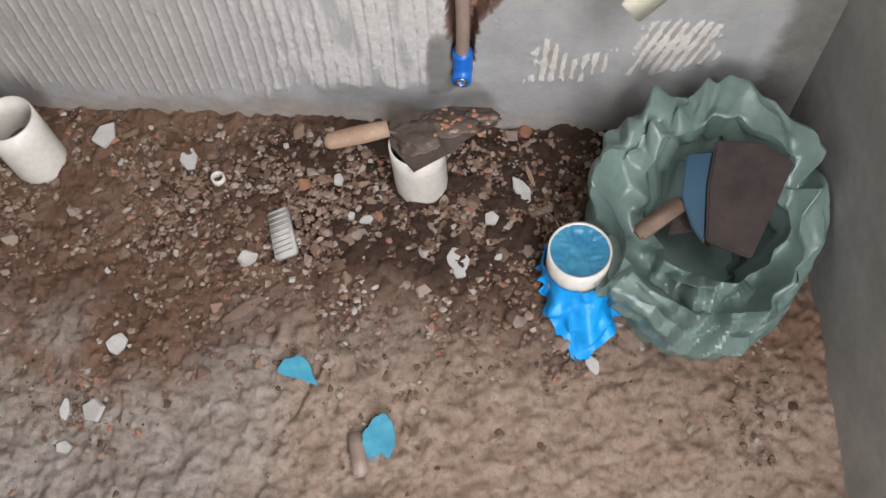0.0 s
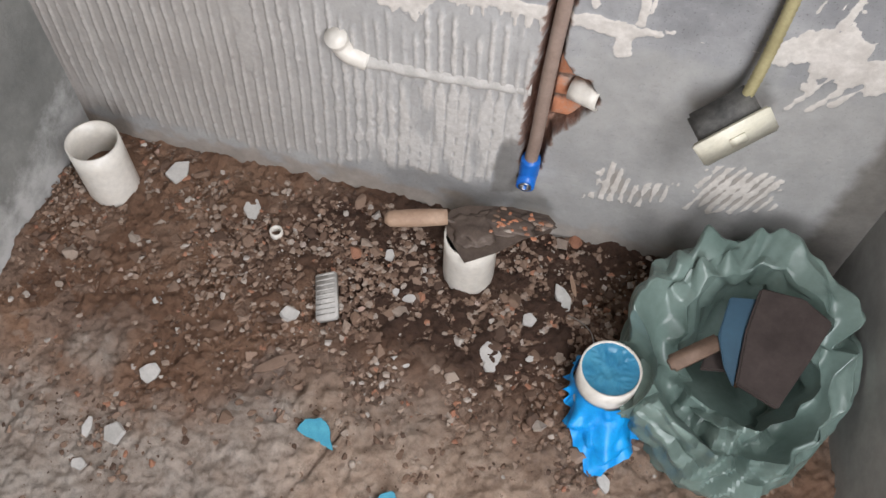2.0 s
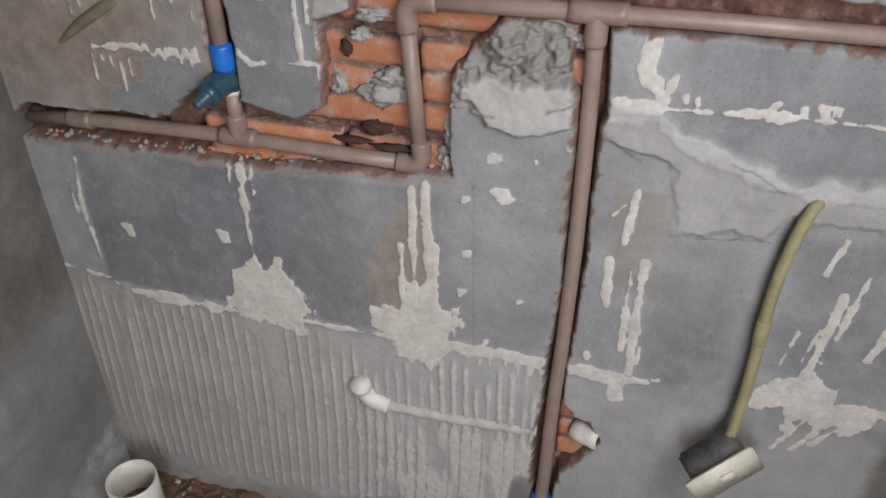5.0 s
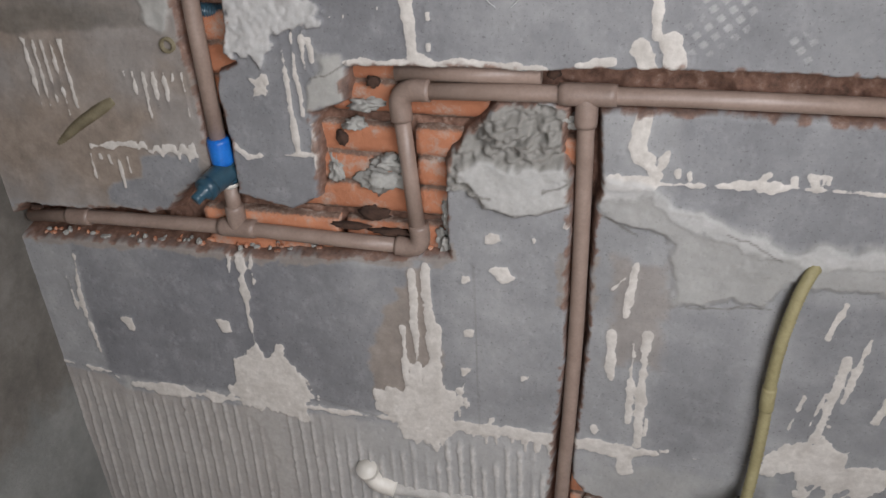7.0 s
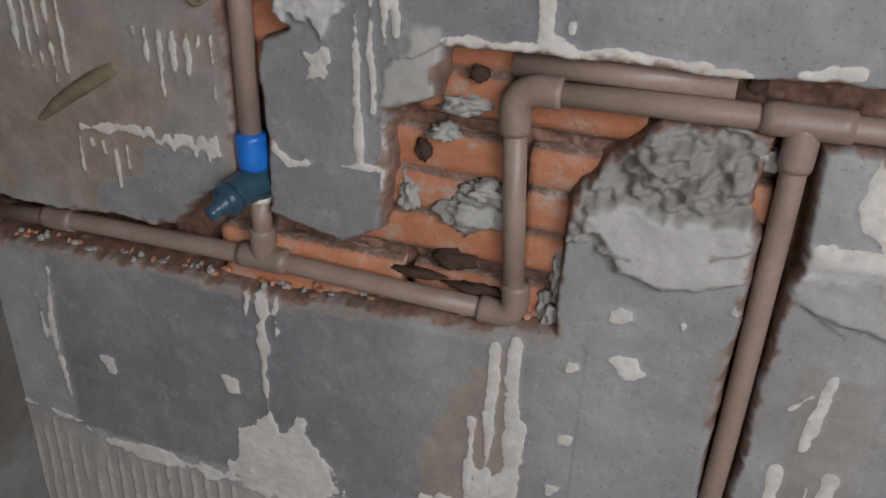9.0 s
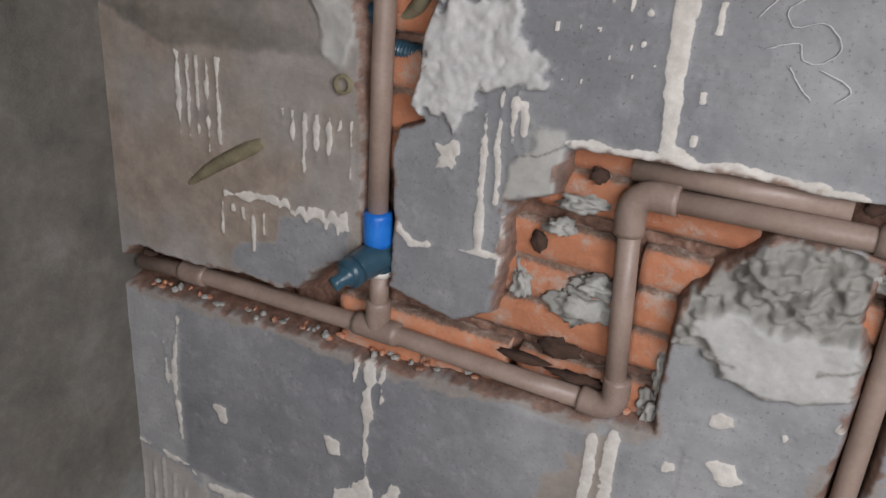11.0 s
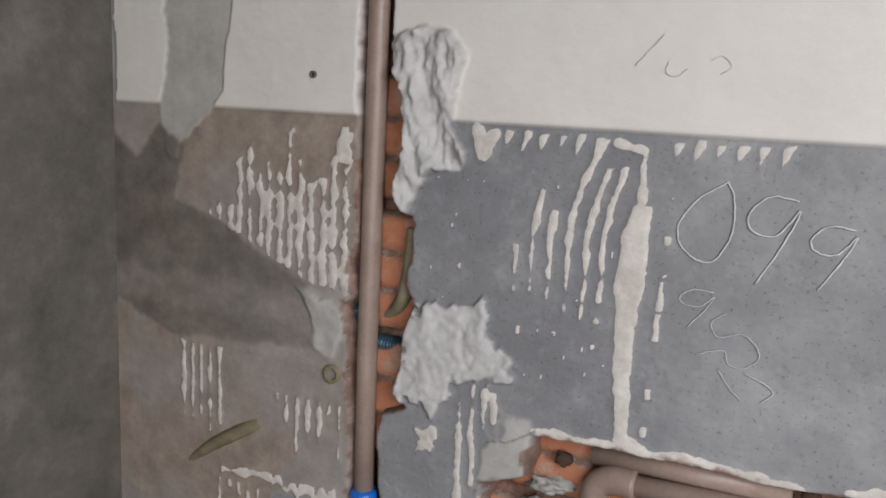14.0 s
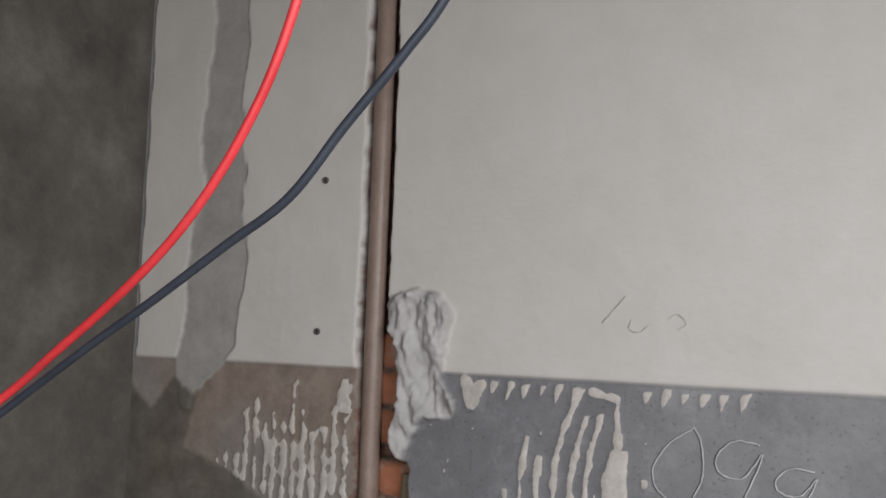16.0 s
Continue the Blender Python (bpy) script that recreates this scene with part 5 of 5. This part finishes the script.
part("hose", tube_bm(smooth_path([(0.436, 0.020, 1.345), (0.434, 0.016, 1.300), (0.424, 0.020, 1.262), (0.404, 0.030, 1.242), (0.382, 0.035, 1.238)], 20), lambda u: 0.0080 + 0.0006 * math.sin(u * 260), 14), M_SCRAP, strand)
for name, zz, r, label in (("corrugated_tube", 1.205, 0.0105, "dark blue corrugated tube crossing behind the riser pipe"), ("corrugated_tube", 1.238, 0.014, "black corrugated tube end behind the riser pipe")):
    t_ = thing(name, label, "conduit", "tubes behind the riser")
    x1 = 0.432 if zz < 1.22 else 0.385
    part("hose", tube_bm(straight((0.352, 0.028, zz), (x1, 0.034, zz - 0.004), 90), lambda u: r + 0.0012 * math.sin(u * 130), 14), M_VALVE, t_)
for name, x, z in (("wall_plug", 0.313, 1.509), ("wall_plug", 0.317, 1.698)):
    plug = thing(name, "dark screw hole with plug in the painted wall", "wall plug", "plug holes")
    part("socket", tube_bm(straight((x, -0.0065, z), (x, 0.012, z), 3), 0.0042, 12, 0.0022), M_BOX, plug)
    # dark core gives the shade inside the screw hole
    part("core", tube_bm(straight((x, -0.005, z), (x, 0.011, z), 3), 0.0024, 10), M_HOLE_SHADE, plug)


def cable(label, material, pts, r):
    ob = thing("cable", label, "cable", "cables hanging across the room")
    part("sheath", tube_bm(smooth_path(pts, 14), r, 14), material, ob)


cable("bright red electric cable hanging loose in the room", M_RED, [(0.0, -1.35, 1.20), (0.30, -1.00, 1.23), (0.50, -0.78, 1.34), (0.60, -0.70, 1.435), (0.668, -0.68, 1.488), (0.697, -0.68, 1.507), (0.722, -0.68, 1.524), (0.744, -0.68, 1.5415), (0.762, -0.68, 1.561), (0.777, -0.68, 1.584),
                                                                    (0.786, -0.68, 1.605), (0.790, -0.68, 1.620), (0.797, -0.68, 1.66), (0.80, -0.68, 1.80), (0.80, -0.66, 2.62)], 0.0015)
cable("dark grey electric cable hanging loose in the room", M_DARK, [(0.0, -1.33, 1.18), (0.30, -0.98, 1.22), (0.50, -0.77, 1.335), (0.60, -0.70, 1.430), (0.666, -0.68, 1.482), (0.710, -0.68, 1.508), (0.737, -0.68, 1.523), (0.765, -0.68, 1.5395), (0.788, -0.68, 1.553), (0.806, -0.68, 1.572),
                                                                    (0.824, -0.68, 1.590), (0.839, -0.68, 1.608), (0.870, -0.68, 1.66), (0.900, -0.68, 1.80), (0.92, -0.66, 2.62)], 0.0014)


# chalk writing and pencil marks on the wall
def stroke(pts, r, material, y, parent, name="stroke"):
    bm = tube_bm(smooth_path([(x, y, z) for x, z in pts], 8), r, 6)
    for v in bm.verts:
        v.co.y = y + (v.co.y - y) * 0.15
        v.co += 0.0009 * noise.noise_vector(v.co * 220)
    return part(name, bm, material, parent)


def nine(x, z, w, h, parent, r=0.0008):
    """A handwritten 9: a loop w wide at the top and a slanting tail, h high in all."""
    stroke([(x + w * u, z + h * v) for u, v in ((0.95, 0.98), (0.40, 1.0), (0.02, 0.80), (0.12, 0.60), (0.60, 0.58), (1.0, 0.88), (0.85, 0.62), (0.55, 0.28), (0.28, 0.0))], r, M_CHALK, -0.0020, parent)


chalk = thing("chalk_writing", "chalk numbers 099 and 985 written on the grey wall", "writing")
stroke([(0.768, 1.427), (0.742, 1.408), (0.727, 1.381), (0.735, 1.360), (0.759, 1.352), (0.775, 1.378), (0.775, 1.411), (0.768, 1.427)], 0.0008, M_CHALK, -0.0020, chalk)
nine(0.788, 1.337, 0.043, 0.080, chalk)
nine(0.842, 1.339, 0.036, 0.057, chalk)
nine(0.735, 1.287, 0.031, 0.038, chalk, 0.0005)
stroke([(0.778, 1.306), (0.766, 1.296), (0.773, 1.283), (0.792, 1.289), (0.802, 1.285), (0.811, 1.271), (0.800, 1.258), (0.785, 1.258), (0.779, 1.271), (0.754, 1.263)], 0.0005, M_CHALK, -0.0020, chalk)
stroke([(0.776, 1.251), (0.790, 1.234), (0.798, 1.228)], 0.0005, M_CHALK, -0.0020, chalk)
stroke([(0.800, 1.252), (0.818, 1.246), (0.826, 1.238), (0.816, 1.228)], 0.0005, M_CHALK, -0.0020, chalk)
pencil = thing("pencil_marks", "faint pencil marks on the painted wall", "writing")
stroke([(0.675, 1.527), (0.688, 1.542), (0.700, 1.556)], 0.0006, M_PENCIL, -0.0058, pencil)
stroke([(0.706, 1.532), (0.704, 1.522), (0.714, 1.519), (0.723, 1.526)], 0.0004, M_PENCIL, -0.0058, pencil)
stroke([(0.744, 1.534), (0.753, 1.538), (0.761, 1.529), (0.752, 1.522)], 0.0004, M_PENCIL, -0.0058, pencil)

# ---- rubble ----
def stone_mesh(seed):
    rng = random.Random(seed)
    bm = bmesh.new()
    for _ in range(13):
        v = Vector((rng.gauss(0, 1), rng.gauss(0, 1), rng.gauss(0, 1))).normalized()
        bm.verts.new(Vector((v.x, v.y * rng.uniform(0.6, 0.95), v.z * rng.uniform(0.45, 0.8))))
    r = bmesh.ops.convex_hull(bm, input=bm.verts)
    bmesh.ops.delete(bm, geom=list({e for e in r["geom_interior"] + r["geom_unused"] if isinstance(e, bmesh.types.BMVert)}), context="VERTS")
    me = bpy.data.meshes.new("stone")
    bm.to_mesh(me)
    bm.free()
    me.materials.append(M_STONE)
    return me


def rubble_share(x, y):
    """How thickly rubble lies: most along the wall and round the middle pipe."""
    near = math.exp(-((y + 0.17) / 0.16) ** 2) * (0.5 + 0.6 * math.exp(-((x - 0.75) / 0.30) ** 2)) + 0.35 * math.exp(-((x - 0.85) / 0.25) ** 2 - ((y + 0.36) / 0.14) ** 2)
    left = 0.6 * math.exp(-((x - 0.16) / 0.16) ** 2 - ((y + 0.13) / 0.12) ** 2) + 0.22 * math.exp(-((x - 0.30) / 0.07) ** 2 - ((y + 0.57) / 0.06) ** 2) + 0.2 * math.exp(-((x - 0.25) / 0.2) ** 2 - ((y + 0.38) / 0.2) ** 2)
    right = 0.12 * math.exp(-((x - 1.42) / 0.08) ** 2 - ((y + 0.50) / 0.10) ** 2) + 0.4 * math.exp(-((x - 1.13) / 0.08) ** 2 - ((y + 0.42) / 0.05) ** 2)
    return min(1.0, near + left + right + 0.002)


def scatter(rng, count, power=1.0):
    out = []
    while len(out) < count:
        x, y = rng.uniform(0.0, 1.46), rng.uniform(-1.0, -0.005)
        if rng.random() < rubble_share(x, y) ** power and not ((x - BX) ** 2 + (y - BY) ** 2 < 0.14 ** 2) and all(math.hypot(x - a, y - b) > 0.055 for a, b in ((0.099, -0.116), (0.824, -0.118), (1.102, -0.304))):
            out.append((x, y))
    return out


rng = random.Random(5)
SHAPES = [stone_mesh(k) for k in range(12)]
for x, y in scatter(rng, 295):
    s = new("stone", rng.choice(SHAPES))
    s.parent = ground
    k = 0.0075 + 0.0120 * rng.random() ** 1.7
    s.scale = (k, k, k * rng.uniform(0.7, 1.0))
    s.rotation_euler = (rng.uniform(-0.4, 0.4), rng.uniform(-0.4, 0.4), rng.uniform(0, 6.28))
    s.location = (x, y, gz(x, y) + 0.20 * k)


def gravel(count, seed):
    rng = random.Random(seed)
    temps = []
    for me in SHAPES:
        temps.append((np.array([v.co[:] for v in me.vertices]), [tuple(p.vertices) for p in me.polygons]))
    verts, faces, base = [], [], 0
    for x, y in scatter(rng, count, 1.0):
        v, f = temps[rng.randrange(len(temps))]
        k = 0.0020 + 0.0075 * rng.random() ** 2.2
        a = rng.uniform(0, 6.28)
        c, s = math.cos(a), math.sin(a)
        w = v * k
        w = np.stack([w[:, 0] * c - w[:, 1] * s + x, w[:, 0] * s + w[:, 1] * c + y, w[:, 2] * 0.9 + gz(x, y) + 0.05 * k + 0.003 * rng.random()], -1)
        verts.append(w)
        faces += [tuple(i + base for i in q) for q in f]
        base += len(v)
    me = bpy.data.meshes.new("gravel")
    me.from_pydata(np.concatenate(verts).tolist(), [], faces)
    me.materials.append(M_GRAVEL)
    return tagged(new("gravel", me), "loose brown and grey gravel strewn on the soil", "gravel", kind="stuff")


gravel(12000, 9)
